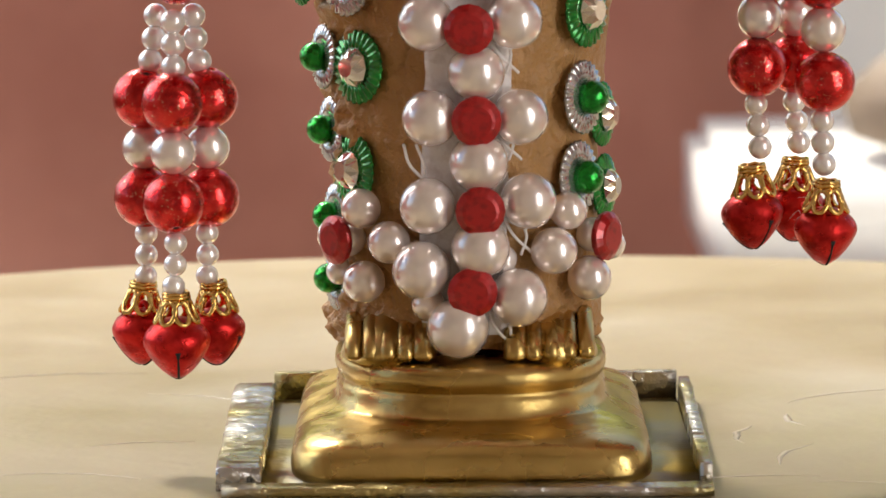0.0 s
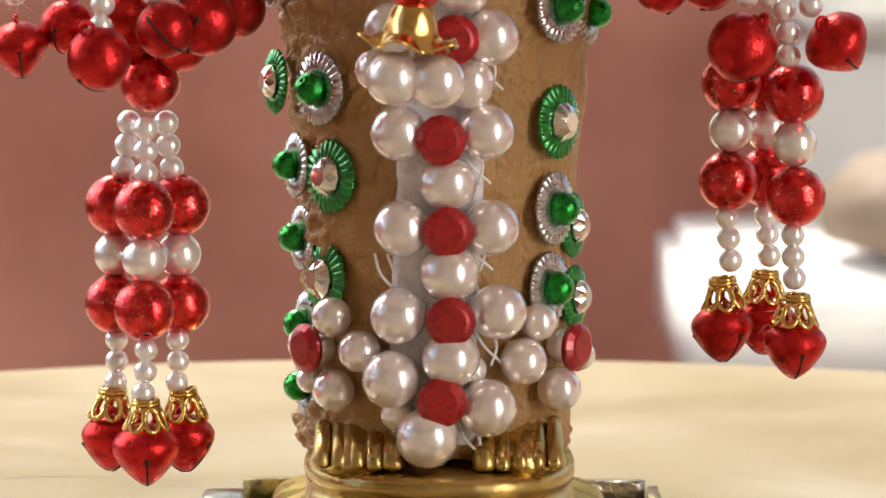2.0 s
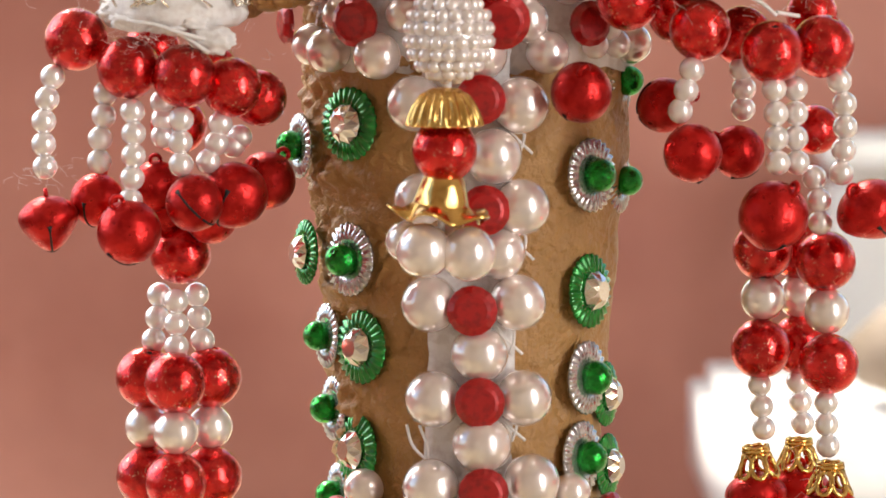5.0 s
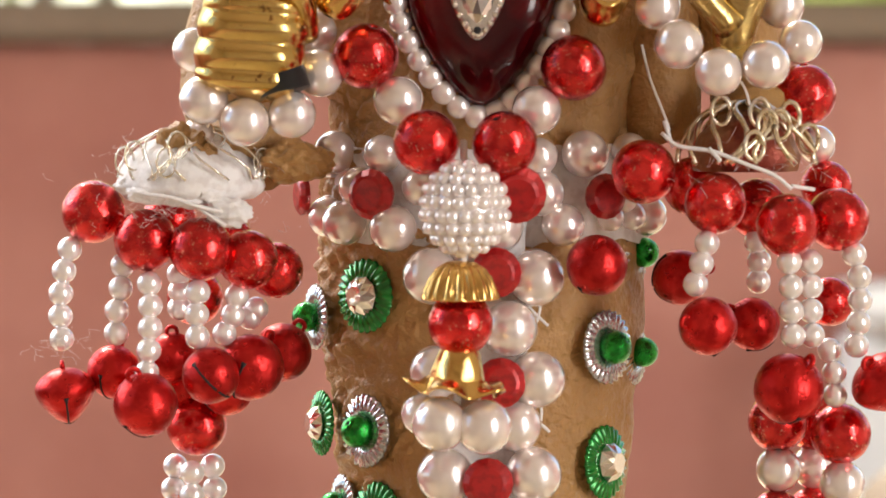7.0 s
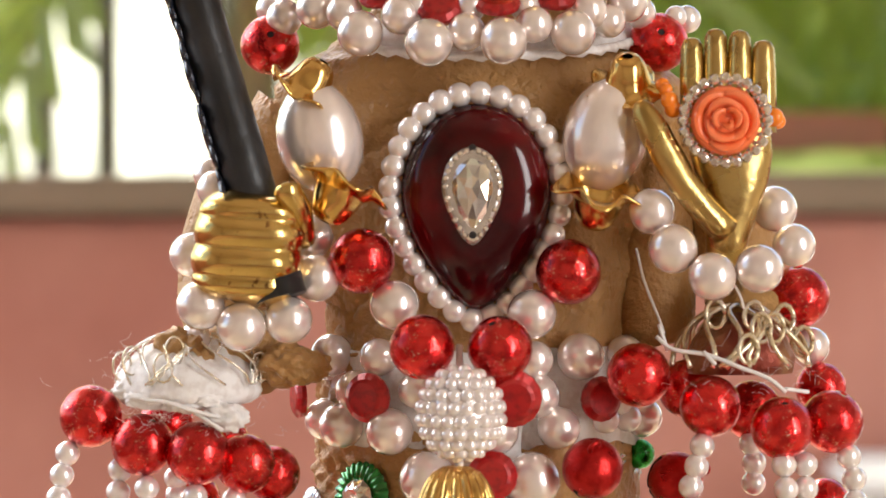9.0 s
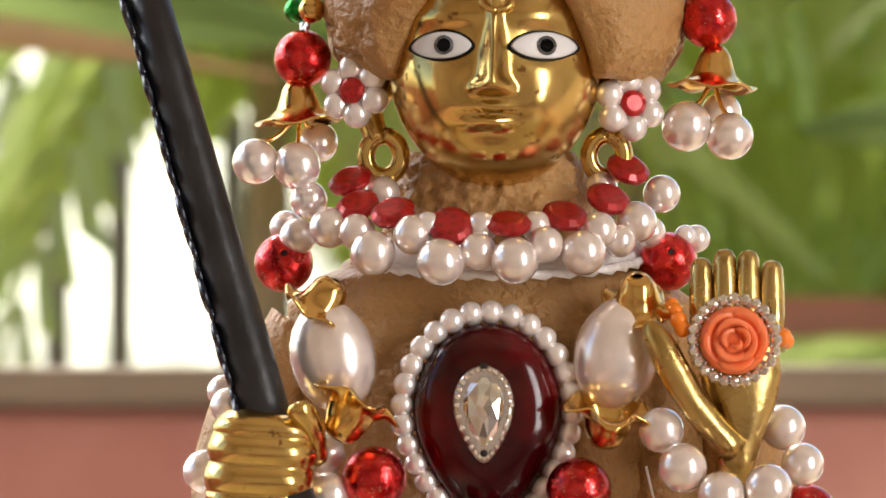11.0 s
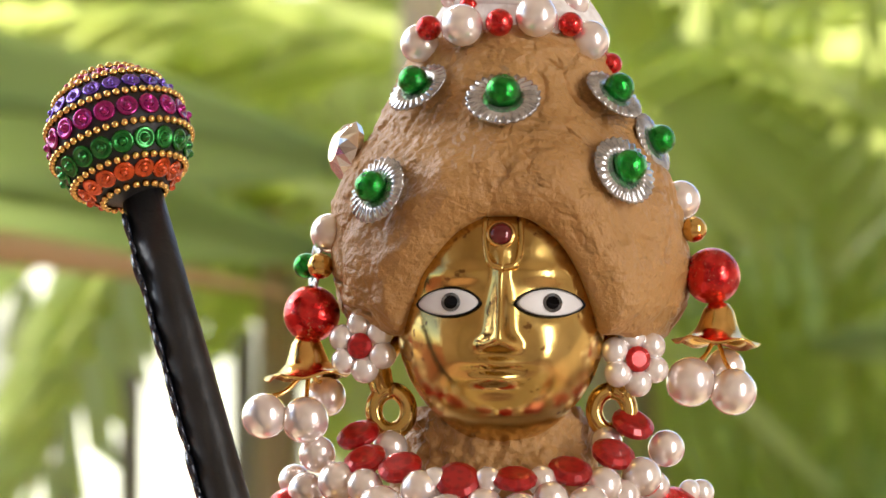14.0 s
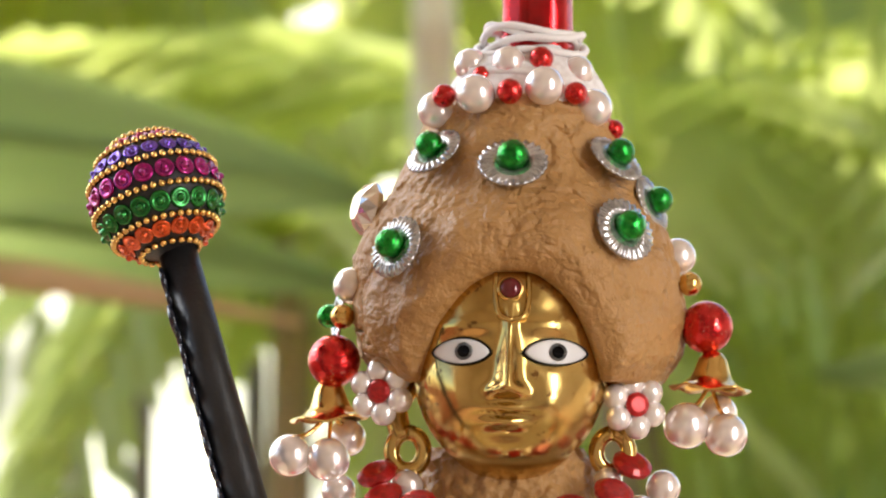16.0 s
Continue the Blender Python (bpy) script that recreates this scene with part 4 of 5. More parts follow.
fr2 = fringe("bell_fringe", "fringe of red foil beads, pearl strands and jingle bells", (39.8, -16.0, 95.3),
    [((24.5, -24.0, 115.5), 4.4), ((31.7, -14.0, 113.1), 4.1), ((34.2, -25.0, 111.3), 4.2), ((40.7, -13.0, 110.0), 4.2), ((43.9, -26.0, 108.3), 4.3), ((51.1, -21.0, 108.9), 4.35), ((50.5, -10.0, 113.0), 3.6), ((51.2, -8.0, 96.8), 3.5)],
    [([(33.6, -26.0, 107.4), (32.3, -26.0, 103.4), (30.9, -26.0, 99.0)], 3), ([(40.1, -15.0, 106.9), (40.8, -15.0, 103.4), (40.8, -15.0, 98.7)], 3), ([(44.1, -27.0, 105.1), (44.3, -27.0, 99.1), (44.6, -27.0, 91.8)], 4), ([(47.0, -24.0, 105.0), (47.2, -24.0, 98.9), (47.5, -24.0, 91.6)], 4),
     ([(49.9, -20.0, 92.5), (50.6, -20.0, 88.3), (51.1, -20.0, 83.2)], 3), ([(53.0, -22.0, 105.7), (54.0, -22.0, 101.1), (54.0, -22.0, 95.7), (53.3, -22.0, 90.2)], 5)],
    [((33.2, -26.0, 94.7), 4.0, (20, -80, 20, 0)), ((39.9, -17.0, 94.3), 3.7, (10, -60, 0, 0)), ((30.2, -10.0, 100.3), 3.9, (0, 70, 0, 0)), ((44.2, -25.0, 86.1), 4.8, (25, -35, 100, 0)), ((57.2, -22.0, 86.9), 4.3, (0, -45, 30, 1))])
red(fr2, (47.3, -12.0, 125.7), 4.35)
red(fr2, (50.5, -8.0, 112.6), 3.0)
pearl(fr2, (49.1, -10.0, 118.8), 2.7)


def thread_dome(parent, at, r, h, label, gold, wires=24, loops=22, thick=.34):
    """A dome of thin twisted wires with small clear beads."""
    for k in range(wires):
        bm = bmesh.new()
        a = 2 * math.pi * k / wires
        line = []
        for i in range(9):
            t = i / 8 * 1.55
            w = .35 * math.sin(3 * t + k)
            line.append((at[0] + r * math.sin(t) * math.cos(a + w), at[1] + r * math.sin(t) * math.sin(a + w), at[2] + h * math.cos(t)))
        tube(bm, line, thick, 6)
        part("wire", bm, gold, parent, label)
    for i in range(loops):
        bm = bmesh.new()
        a, t = random.uniform(3.3, 6.1), random.uniform(.5, 1.3)
        c = (at[0] + r * math.sin(t) * math.cos(a), at[1] + r * math.sin(t) * math.sin(a), at[2] + h * math.cos(t))
        tube(bm, [(c[0] + 1.3 * math.cos(q), c[1] - .3, c[2] + 2.0 * math.sin(q)) for q in [2 * math.pi * j / 12 for j in range(13)]], thick * .9, 6)
        part("wire_loop", bm, gold, parent, label)


WIRE = material("pale_gold_wire", (0.78, 0.66, 0.44), 0.22, 0.85, (0.86, 0.80, 0.68), 300, coat=0.5)
TINSEL = material("silvery_tinsel", (0.86, 0.83, 0.76), 0.18, 0.8, (0.80, 0.70, 0.50), 200, coat=0.6)
AMBER = material("amber_foil", (0.40, 0.20, 0.10), 0.35, 0.5, (0.26, 0.05, 0.03), 160, bump=0.6, bump_scale=300)
dl, dr = (-37.4, -19.0, 113.4), (38.8, -18.0, 116.4)
thread_dome(fr, (dl[0] + .6, dl[1], dl[2] + 1.0), 10.4, 7.4, "silvery wire dome", TINSEL, 26, 6, .18)
thread_dome(fr2, dr, 9.5, 8.5, "pale gold wire dome", WIRE, 16, 7, .42)
bm = bmesh.new()
skin(bm, [[(dl[0] + q * 9.6 * math.cos(t) * (1 + .12 * noise.noise(Vector((t * 2, q * 3, 0)))), dl[1] + q * 9.7 * math.sin(t), dl[2] - .6 + z * .86 + .8 * noise.noise(Vector((math.cos(t) * 2, math.sin(t) * 2, z))) + .7 * noise.noise(Vector((math.cos(t) * 7, math.sin(t) * 7, z * 1.5)))) for t in [2 * math.pi * i / 90 for i in range(90)]]
          for q, z in ((.7, -1.5), (.9, -1.0), (1.0, -.4), (1.04, .6), (1.03, 1.6), (.99, 2.8), (.93, 4.0), (.84, 5.3), (.72, 6.6), (.56, 7.6), (.4, 8.4), (.2, 8.9), (.03, 9))])
part("cloth_dome", bm, LACE, fr, "frayed white cloth over the wire dome")


def cotton(parent, at, size, seed):
    """A soft lump of teased cotton."""
    b = bmesh.new()
    bmesh.ops.create_icosphere(b, subdivisions=4, radius=1)
    for v in b.verts:
        q = v.co.copy()
        g = 1 + .35 * noise.noise(q * 1.7 + Vector((seed, 0, 0))) + .22 * noise.noise(q * 4 + Vector((0, seed, 0))) + .12 * noise.noise(q * 9)
        v.co = vec((at[0] + q.x * size[0] * g, at[1] + q.y * size[1] * g, at[2] + q.z * size[2] * g))
    part("cotton_tuft", b, THREAD, parent, "tuft of teased white cotton")


for k, (x, y, z, w, h) in enumerate(((-41.8, -26.0, 112.6, 3.2, 1.3), (-37.4, -27.0, 112.0, 2.6, 1.2), (-31.6, -26.5, 110.2, 2.8, 1.8), (-34.5, -27.0, 112.6, 2.2, 1.2), (-45.2, -23.5, 113.6, 2.0, 1.2))):
    cotton(fr, (x, y, z), (w, 1.6, h), k * 3.7)
# crumbs of clay and gilt stuck on the cloth
for k, (x, y, z, r) in enumerate(((-38.6, -23.6, 119.9, 2.3), (-36.4, -24.4, 119.3, 1.8), (-34.6, -24.6, 118.2, 1.3))):
    b = bmesh.new()
    bmesh.ops.create_icosphere(b, subdivisions=3, radius=1)
    for v in b.verts:
        v.co = vec((x, y, z)) + v.co * r * (1 + .5 * noise.noise(v.co * 1.8 + Vector((k, 2, 1))) + .3 * noise.noise(v.co * 5)) * MM
    part("clay_crumb", b, CLAY, fr, "crumb of tan clay")
bm = bmesh.new()
skin(bm, [[(dr[0] + q * 8 * math.cos(t), dr[1] + 1 + q * 7 * math.sin(t), dr[2] + z) for t in [2 * math.pi * i / 24 for i in range(24)]] for q, z in ((.9, -1), (.95, 1), (.8, 4), (.45, 6.6), (.05, 7.4))])
part("inner_dome", bm, AMBER, fr2, "amber core under the wire dome")
threads(fr2, [[(26.9, -25.0, 120.8), (29.1, -26.0, 119.1), (33.6, -27.0, 118.4), (38.1, -28.0, 116.7), (41.9, -28.0, 115.2), (44.3, -27.0, 113.3)], [(27.3, -24.0, 122.4), (28.4, -25.0, 118.9)], [(44.3, -27.0, 113.7), (47.6, -24.0, 113.1)], [(33.2, -27.0, 118.8), (34.7, -28.0, 117.1)]], .3)
threads(fr, [[(-45.4, -25.0, 113.2), (-42.4, -28.0, 112.6), (-39.4, -29.0, 112.3), (-35.6, -29.0, 111.1), (-31.2, -27.0, 109.9)], [(-45.0, -26.0, 112.1), (-40.2, -28.0, 113.4), (-31.9, -28.0, 108.4)], [(-33.4, -27.0, 112.2), (-29.0, -25.0, 109.4)]], .3)


def fuzz(parent, at, spread, count, length):
    """Loose fibres fraying from cloth and thread."""
    bm = bmesh.new()
    for i in range(count):
        p = Vector(at) + Vector((random.gauss(0, spread[0]), random.gauss(0, spread[1]), random.gauss(0, spread[2])))
        d = Vector((random.uniform(-1, 1), random.uniform(-1, .3), random.uniform(-.6, 1))) * length
        q = Vector((random.uniform(-1, 1), random.uniform(-1, 1), random.uniform(-1, 1))) * length * .4
        tube(bm, [p, p + d * .35 + q, p + d * .7 + q * .6, p + d], .022, 3)
    tagged(part("fibre_fuzz", bm, THREAD, parent, "fine loose white fibres"), kind="stuff")


fuzz(fr, (dl[0], dl[1] - 5, dl[2]), (6, 3, 2.5), 140, 1.8)
fuzz(fr, (-45.5, -19.0, 116.0), (1.5, 3, 1.6), 60, 1.5)
fuzz(fr, (-37.0, -28.0, 110.4), (5, 1, 1.2), 120, 1.3)
fuzz(fr, (-54.6, -22.0, 91.5), (1.6, 1, 1.0), 26, 2.0)
fuzz(fr2, (39.0, -27.0, 115.9), (5, 1, 1.6), 40, 2.2)
fuzz(right_t, (49.8, -15.0, 50.5), (4, 2, 9), 14, 2.6)

# ---- belt ----
belt = thing("pearl_belt", "white lace belt with pearls and red gems round the waist", "belt", (3.4, 0, 105))
lace_band(belt, [on_robe(3.4 + 24 * u / 20, 118.6 + .3 * math.sin(u), .5)[0] if abs(u) < 18 else Vector((3.4 + u * 1.25, 0, 118.5)) for u in range(-18, 19)], 13)
for x, z, r in ((-17.2, 117.7, 3.05), (-10.7, 117.7, 2.73), (-13.9, 113.0, 2.89), (-21.7, 108.6, 2.89), (-15.9, 108.0, 3.21), (-9.3, 107.5, 3.37), (16.5, 117.7, 3.37), (10.6, 112.4, 3.21), (13.5, 108.0, 3.05), (10.2, 117.4, 2.73), (21.8, 111.4, 2.09), (25.8, 108.8, 2.89),
                (20.0, 108.8, 1.93), (23.1, 108.8, 1.93), (-20.2, 116.3, 2.41), (-5.7, 113.2, 2.57), (22.7, 117.8, 2.73), (28.2, 108.1, 2.09), (-23.7, 109.7, 1.93)):
    p, n = on_robe(x, z, .6)
    pearl(belt, p + Vector((0, -r * .7, 0)), r)
for x, z, r in ((-19.1, 111.6, 2.89), (-10.2, 112.2, 3.53), (17.2, 111.9, 3.21), (-24.6, 111.6, 1.77)):
    p, n = on_robe(x, z, 4.6)
    gem(belt, p, r, n)
hang = thing("bell", "small red jingle bell hanging from the belt", "bell", (18.2, -24.0, 102.8))
bead(hang, "bell_body", M_BELL, (18.2, -24.0, 102.8), 4.2, rot=(40, -25, 30))

# ---- pendant chain in the middle ----
chain = thing("pendant_chain", "pendant of red beads, knobbly pearl ball and gilt caps", "pendant", (-0.3, -36.0, 81.7))
red(chain, (-4.9, -32.0, 119.8), 4.4)
red(chain, (5.6, -32.0, 119.6), 4.4)
bead(chain, "red_gem", M_GEM, (7.3, -30.0, 112.7), 4.0, normal=(.1, -1, -.2))
c = Vector((0.3, -36.0, 111.1))
ball = bead(chain, "knobbly_ball", M_SMALL, c, 5.4, label="ball set all over with tiny pearls")
for k in range(10):
    lat = -1.38 + 2.76 * k / 9
    m = max(1, int(21 * math.cos(lat)))
    for i in range(m):
        a = 2 * math.pi * (i + .5 * (k % 2)) / m
        if math.sin(a) > .3:
            continue
        pearl(ball, c + Vector((math.cos(a) * math.cos(lat), math.sin(a) * math.cos(lat), math.sin(lat) * 1.08)) * 5.35, .92)
for o in ball.children:
    o.parent = chain
    o.location = o.location + ball.location
bead(chain, "fluted_cap", M_FLUTED, (-0.3, -36.0, 99.2), 5.0, rot=(0, 0, 10))
red(chain, (-0.3, -36.0, 95.8), 4.35, rot=(0, 4, 0))
bead(chain, "petal_cap", M_PETAL, (-0.8, -36.0, 87.0), 6.3, rot=(4, 3, 38))
for p, r in (((-3.1, -38.0, 82.6), 3.7), ((2.8, -38.0, 82.2), 3.7), ((-5.5, -32.0, 83.3), 2.8), ((-0.3, -33.0, 83.3), 3.2)):
    pearl(chain, p, r)
threads(chain, [[(0.1, -30.0, 119.9), (0.3, -36.0, 108.8), (-0.3, -36.0, 96.8), (-0.8, -36.0, 84.7)]], .5, "cord")

# ---- oval pendant on the chest ----
pend = thing("oval_pendant", "dark red teardrop cabochon framed in pearls with a crystal drop", "pendant", (2.1, -22.0, 125.9))
pc = Vector((2.5, -20.0, 140.1))
DROP = material("dark_red_cabochon", (0.030, 0.001, 0.002), 0.12, 0.0, (0.11, 0.001, 0.003), 60, coat=0.15, ior=1.35)


def drop(k, w, h, dh):
    out = []
    for i in range(56):
        t = 2 * math.pi * i / 56
        c, s = math.cos(t), math.sin(t)
        z = s * (h if s > 0 else dh)
        x = c * w * (1 if s > 0 else 1 - .38 * (-s) ** 1.6)
        out.append((x * k, z * k))
    return out


def dome(place, w, h, dh, layers, mat, parent, name, label="", smooth=True, segs=1):
    bm = bmesh.new()
    skin(bm, [[(place[0] + x, place[1] - d, place[2] + z) for x, z in drop(k, w, h, dh)[::segs]] for k, d in layers])
    return part(name, bm, mat, parent, label, smooth)


dome(pc, 10.1, 12.2, 15.4, ((1.0, -2), (1.02, .4), (.97, 1.6), (.88, 2.6), (.74, 3.5), (.55, 4.1), (.3, 4.4), (.02, 4.5)), DROP, pend, "cabochon", "glossy dark red teardrop stone")
cc = pc + Vector((-.5, -4.2, 1.2))
dome(cc, 4.2, 5.4, 8.0, ((1.0, -.4), (1.0, .5), (.86, .9), (.78, .9)), SILVER, pend, "crystal_rim", "beaded crystal rim")
bm = bmesh.new()
rows = [[Vector((cc.x + x, cc.y - d, cc.z + z)) for x, z in drop(k, 3.3, 4.4, 6.6)[sh::7]] for k, d, sh in ((1.0, .5, 0), (.72, 1.45, 3), (.34, 1.9, 0))]
tip_p = Vector((cc.x - .1, cc.y - 2.15, cc.z - .3))
for i in range(8):
    j = (i + 1) % 8
    for f in ([rows[0][i], rows[0][j], rows[1][i]], [rows[1][i], rows[0][j], rows[1][j]], [rows[1][i], rows[1][j], rows[2][j]], [rows[2][i], rows[1][i], rows[2][j]], [rows[2][i], rows[2][j], tip_p]):
        bm.faces.new([bm.verts.new(vec(p)) for p in f])
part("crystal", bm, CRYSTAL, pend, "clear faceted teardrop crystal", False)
for x, z in drop(1, 3.75, 4.95, 7.3)[::2]:
    bead(pend, "tiny_crystal", M_CRYSTAL, cc + Vector((x, -1.0, z)), .42, normal=(0, -1, 0))
# solid dark studs stand in for two shaded rivet holes
for dz in (5.3, -6.6):
    bead(pend, "rivet_hole", lathe("rivet_hole", HOLE_SHADE, [(1, 0), (1, .3), (.6, .4)], 12), cc + Vector((0, -1.1, dz)), .5, normal=(0, -1, 0))
ringp = drop(1, 11.8, 14.0, 17.2)
run, last = 0.0, None
path = [Vector((x, 0, z)) for x, z in ringp] + [Vector((ringp[0][0], 0, ringp[0][1]))]
total = sum((b - a).length for a, b in zip(path, path[1:]))
for k in range(30):
    s = total * k / 30
    for a, b in zip(path, path[1:]):
        d = (b - a).length
        if s <= d:
            q = a.lerp(b, s / d)
            pearl(pend, pc + q + Vector((0, .3, 0)), 1.72 + random.uniform(-.06, .06))
            break
        s -= d
for p, r, kind in (((-13.1, -24.0, 131.2), 4.5, 1), ((15.0, -24.0, 129.6), 4.5, 1), ((-8.7, -24.0, 125.2), 3.4, 0), ((10.0, -24.0, 123.9), 3.4, 0)):
    (red if kind else pearl)(pend, p, r)


# ---- shoulder drops: oval pearls between gilt petal caps ----
M_OVAL = lathe("oval_pearl", PEARL, [(.02, 1.0), (.3, .955), (.55, .835), (.78, .62), (.93, .36), (1, .05), (.97, -.25), (.86, -.52), (.66, -.75), (.38, -.92), (.02, -1.0)], 32)
for at, tilt, top, low, reds, turn in (((-18.9, -20.0, 148.0), -8, (-21.2, -20.0, 154.1), (-15.6, -25.0, 142.0), (-26.3, -6.0, 161.2), 10), ((20.3, -20.0, 148.2), 7, (23.3, -20.0, 154.4), (19.4, -25.0, 141.2), (28.2, -6.0, 161.3), 60)):
    t = thing("shoulder_drop", "oval pearl drop held between gilt petal caps", "ornament", at, "shoulder drops")
    o = bead(t, "oval_pearl", M_OVAL, at, 7.8, rot=(0, tilt * 1.6, 0))
    o.scale = (6.0 * MM, 5.4 * MM, 7.9 * MM)
    bead(t, "petal_cap", M_PETAL, top, 5.3, rot=(14, -tilt * 4, turn))
    bead(t, "petal_cap", M_PETAL, low, 6.0, rot=(-10, 180 - tilt * 3, turn + 30))
    red(t, reds, 4.2, rot=(70, 10, 0))

# ---- bracelets ----
for pearls, base in (((((-34.8, -28.0, 125.4), 3.4), ((-29.3, -29.0, 122.5), 3.4), ((-23.0, -28.0, 123.4), 3.3), ((-19.3, -24.0, 128.9), 3.3), ((-36.7, -18.0, 132.0), 3.1), ((-35.9, -22.0, 120.8), 2.2), ((-20.0, -19.0, 134.4), 3.0), ((-33.9, -10.0, 141.0), 2.6), ((-34.8, -6.0, 143.0), 2.4)), (-28.6, -22.0, 123.7)),
                     ((((26.3, -25.0, 137.8), 3.2), ((29.0, -29.0, 132.8), 3.4), ((34.2, -31.0, 129.1), 3.3), ((40.5, -31.0, 130.1), 3.3), ((45.7, -24.0, 133.1), 3.0), ((43.5, -18.0, 138.0), 3.2), ((32.3, -4.0, 164.6), 2.0), ((30.6, -6.0, 164.9), 1.6)), (36.1, -24.0, 129.6))):
    t = thing("pearl_bracelet", "pearl bracelet round the brass wrist", "bracelet", base, "bracelets")
    for p, r in pearls:
        pearl(t, p, r)
threads(fr2, [[(24.4, -20.0, 132.7), (25.5, -21.0, 128.1), (27.3, -22.0, 123.4), (28.0, -24.0, 121.2)], [(37.2, -31.0, 127.9), (38.0, -30.0, 126.4), (38.5, -29.0, 124.8)]], .2)

# ---- rose ring on the palm ----
M_SMALL_METAL = unit_ball("prong", SILVER, 10, 6)
rose = thing("rose_ornament", "orange rose with a ring of small crystals on the raised palm", "ornament", (36.2, -27.0, 150.0))
ORANGE = material("orange_resin", (1.0, 0.20, 0.06), 0.32, 0, (0.98, 0.25, 0.10), 200, coat=0.3, sss=0.0)
M_ORANGE = unit_ball("orange_bead", material("orange_glass", (1.0, 0.25, 0.012), 0.25, coat=0.4), 14, 10)
rc = Vector((36.2, -27.0, 150.1))
bm = bmesh.new()
skin(bm, [[(rc.x + r * math.cos(t), rc.y - d, rc.z + r * math.sin(t)) for t in [2 * math.pi * i / 30 for i in range(30)]] for r, d in ((4.6, -1), (4.7, .6), (4.2, 1.2), (2, 1.4), (.05, 1.5))])
part("rose_base", bm, ORANGE, rose)
for k in range(11):
    ring_r, a0 = (3.7, 3.5, 3.5, 3.6, 3.6, 2.4, 2.3, 2.3, 1.4, 1.2, .5)[k], k * 2.4
    bm = bmesh.new()
    inner, hgt = [], 1.0 + (3.7 - ring_r) * .45
    for i in range(9):
        t = a0 + (-.75 + 1.5 * i / 8) * (1 if ring_r > 2.5 else 1.5)
        s = math.sin(math.pi * (i + .3) / 8.6)
        base, tip = ring_r * .75, ring_r + .55 * s
        inner.append([(rc.x + q * math.cos(t), rc.y - d, rc.z + q * math.sin(t)) for q, d in ((base, hgt + .1), (tip, hgt + .3 + .6 * s), (tip + .3, hgt + .2 + .45 * s), (base + .5, hgt - .3))])
    skin(bm, inner)
    part("petal", bm, ORANGE, rose)
for k in range(24):
    a = 2 * math.pi * k / 24
    bead(rose, "crystal", M_CRYSTAL, rc + Vector((5.75 * math.cos(a), -.6, 5.75 * math.sin(a))), .8, normal=(.25 * math.cos(a), -1, .25 * math.sin(a)))
    bead(rose, "prong", M_SMALL_METAL, rc + Vector((5.0 * math.cos(a + .13), -.2, 5.0 * math.sin(a + .13))), .38)
for p, r in (((28.3, -25.0, 154.3), 1.0), ((28.7, -26.0, 152.9), 1.2), ((29.2, -26.0, 151.7), 1.2), ((27.9, -24.0, 155.0), 1.0), ((43.1, -24.0, 150.5), 1.3), ((43.7, -22.0, 150.0), 1.1)):
    bead(rose, "orange_bead", M_ORANGE, p, r)

# ---- forehead gem ----
brow = thing("forehead_gem", "small dark red stone set on the brass forehead", "gem", (3.6, -22, 200.8))
GARNET = material("garnet", (0.13, 0.008, 0.012), 0.12, 0.3, coat=0.8)
gz, gx = 200.6, 3.6
bead(brow, "stone", lathe("stone", GARNET, [(1, -.3), (1, .1), (.8, .45), (.4, .62), (.05, .66)], 24), (gx, face_y(gx, gz) - .3, gz), 1.7, normal=(0, -1, .25))
bead(brow, "setting", lathe("setting", GOLD, [(1, -.4), (1.22, -.3), (1.22, .05), (1.02, .1)], 24), (gx, face_y(gx, gz) - .3, gz), 1.7, normal=(0, -1, .25))

# ---- collar ----
random.seed(5)
collar = thing("pearl_collar", "two-row pearl collar with red gems on white lace", "necklace", (4, 0, 155))
lace_band(collar, [Vector((4.6 + 21.0 * math.sin(a), -2 - 16.9 * math.cos(a), 163.0 - 3.2 * math.cos(a))) for a in [-1.7 + 3.4 * i / 60 for i in range(61)]], 1.0, wave=.8)
bm = bmesh.new()
skin(bm, [[(5 + r * math.sin(t) * 1.3, -1 - r * math.cos(t), z - 3 * max(0, math.cos(t)) * (r / 19)) for t in [2 * math.pi * i / 60 for i in range(60)]] for r, z in ((15.0, 161.8), (15.8, 162.6), (15.2, 164), (13.4, 165.2), (12.0, 165.4), (10.5, 165))])
part("lace_base", bm, LACE, collar, "white lace collar base")
for p, r in (((-13.3, -20.0, 162.3), 3.2), ((-3.9, -24.0, 160.9), 3.35), ((6.3, -24.0, 161.1), 3.3), ((15.8, -20.0, 162.3), 3.2), ((-22.7, -6.0, 170.1), 2.7), ((-19.5, -13.0, 166.0), 2.9), ((-24.2, -8.0, 164.9), 2.6), ((-7.7, -20.0, 164.8), 2.8),
             ((1.2, -22.0, 162.4), 2.7), ((10.5, -21.0, 163.4), 2.6), ((18.0, -17.0, 165.4), 2.7), ((23.5, -13.0, 166.7), 2.9), ((27.3, -6.0, 170.9), 2.7), ((-12.2, -8.0, 170.9), 2.6), ((-15.6, -16.0, 165.3), 2.6), ((20.9, -15.0, 164.0), 2.4),
             ((-5.6, -20.0, 166.0), 2.0), ((1.8, -20.0, 165.9), 2.2), ((9.3, -19.0, 166.0), 2.2), ((18.8, -6.0, 171.9), 2.3), ((-26.1, -2.0, 166.4), 2.4), ((25.5, -8.0, 165.4), 2.3)):
    pearl(collar, p, r)
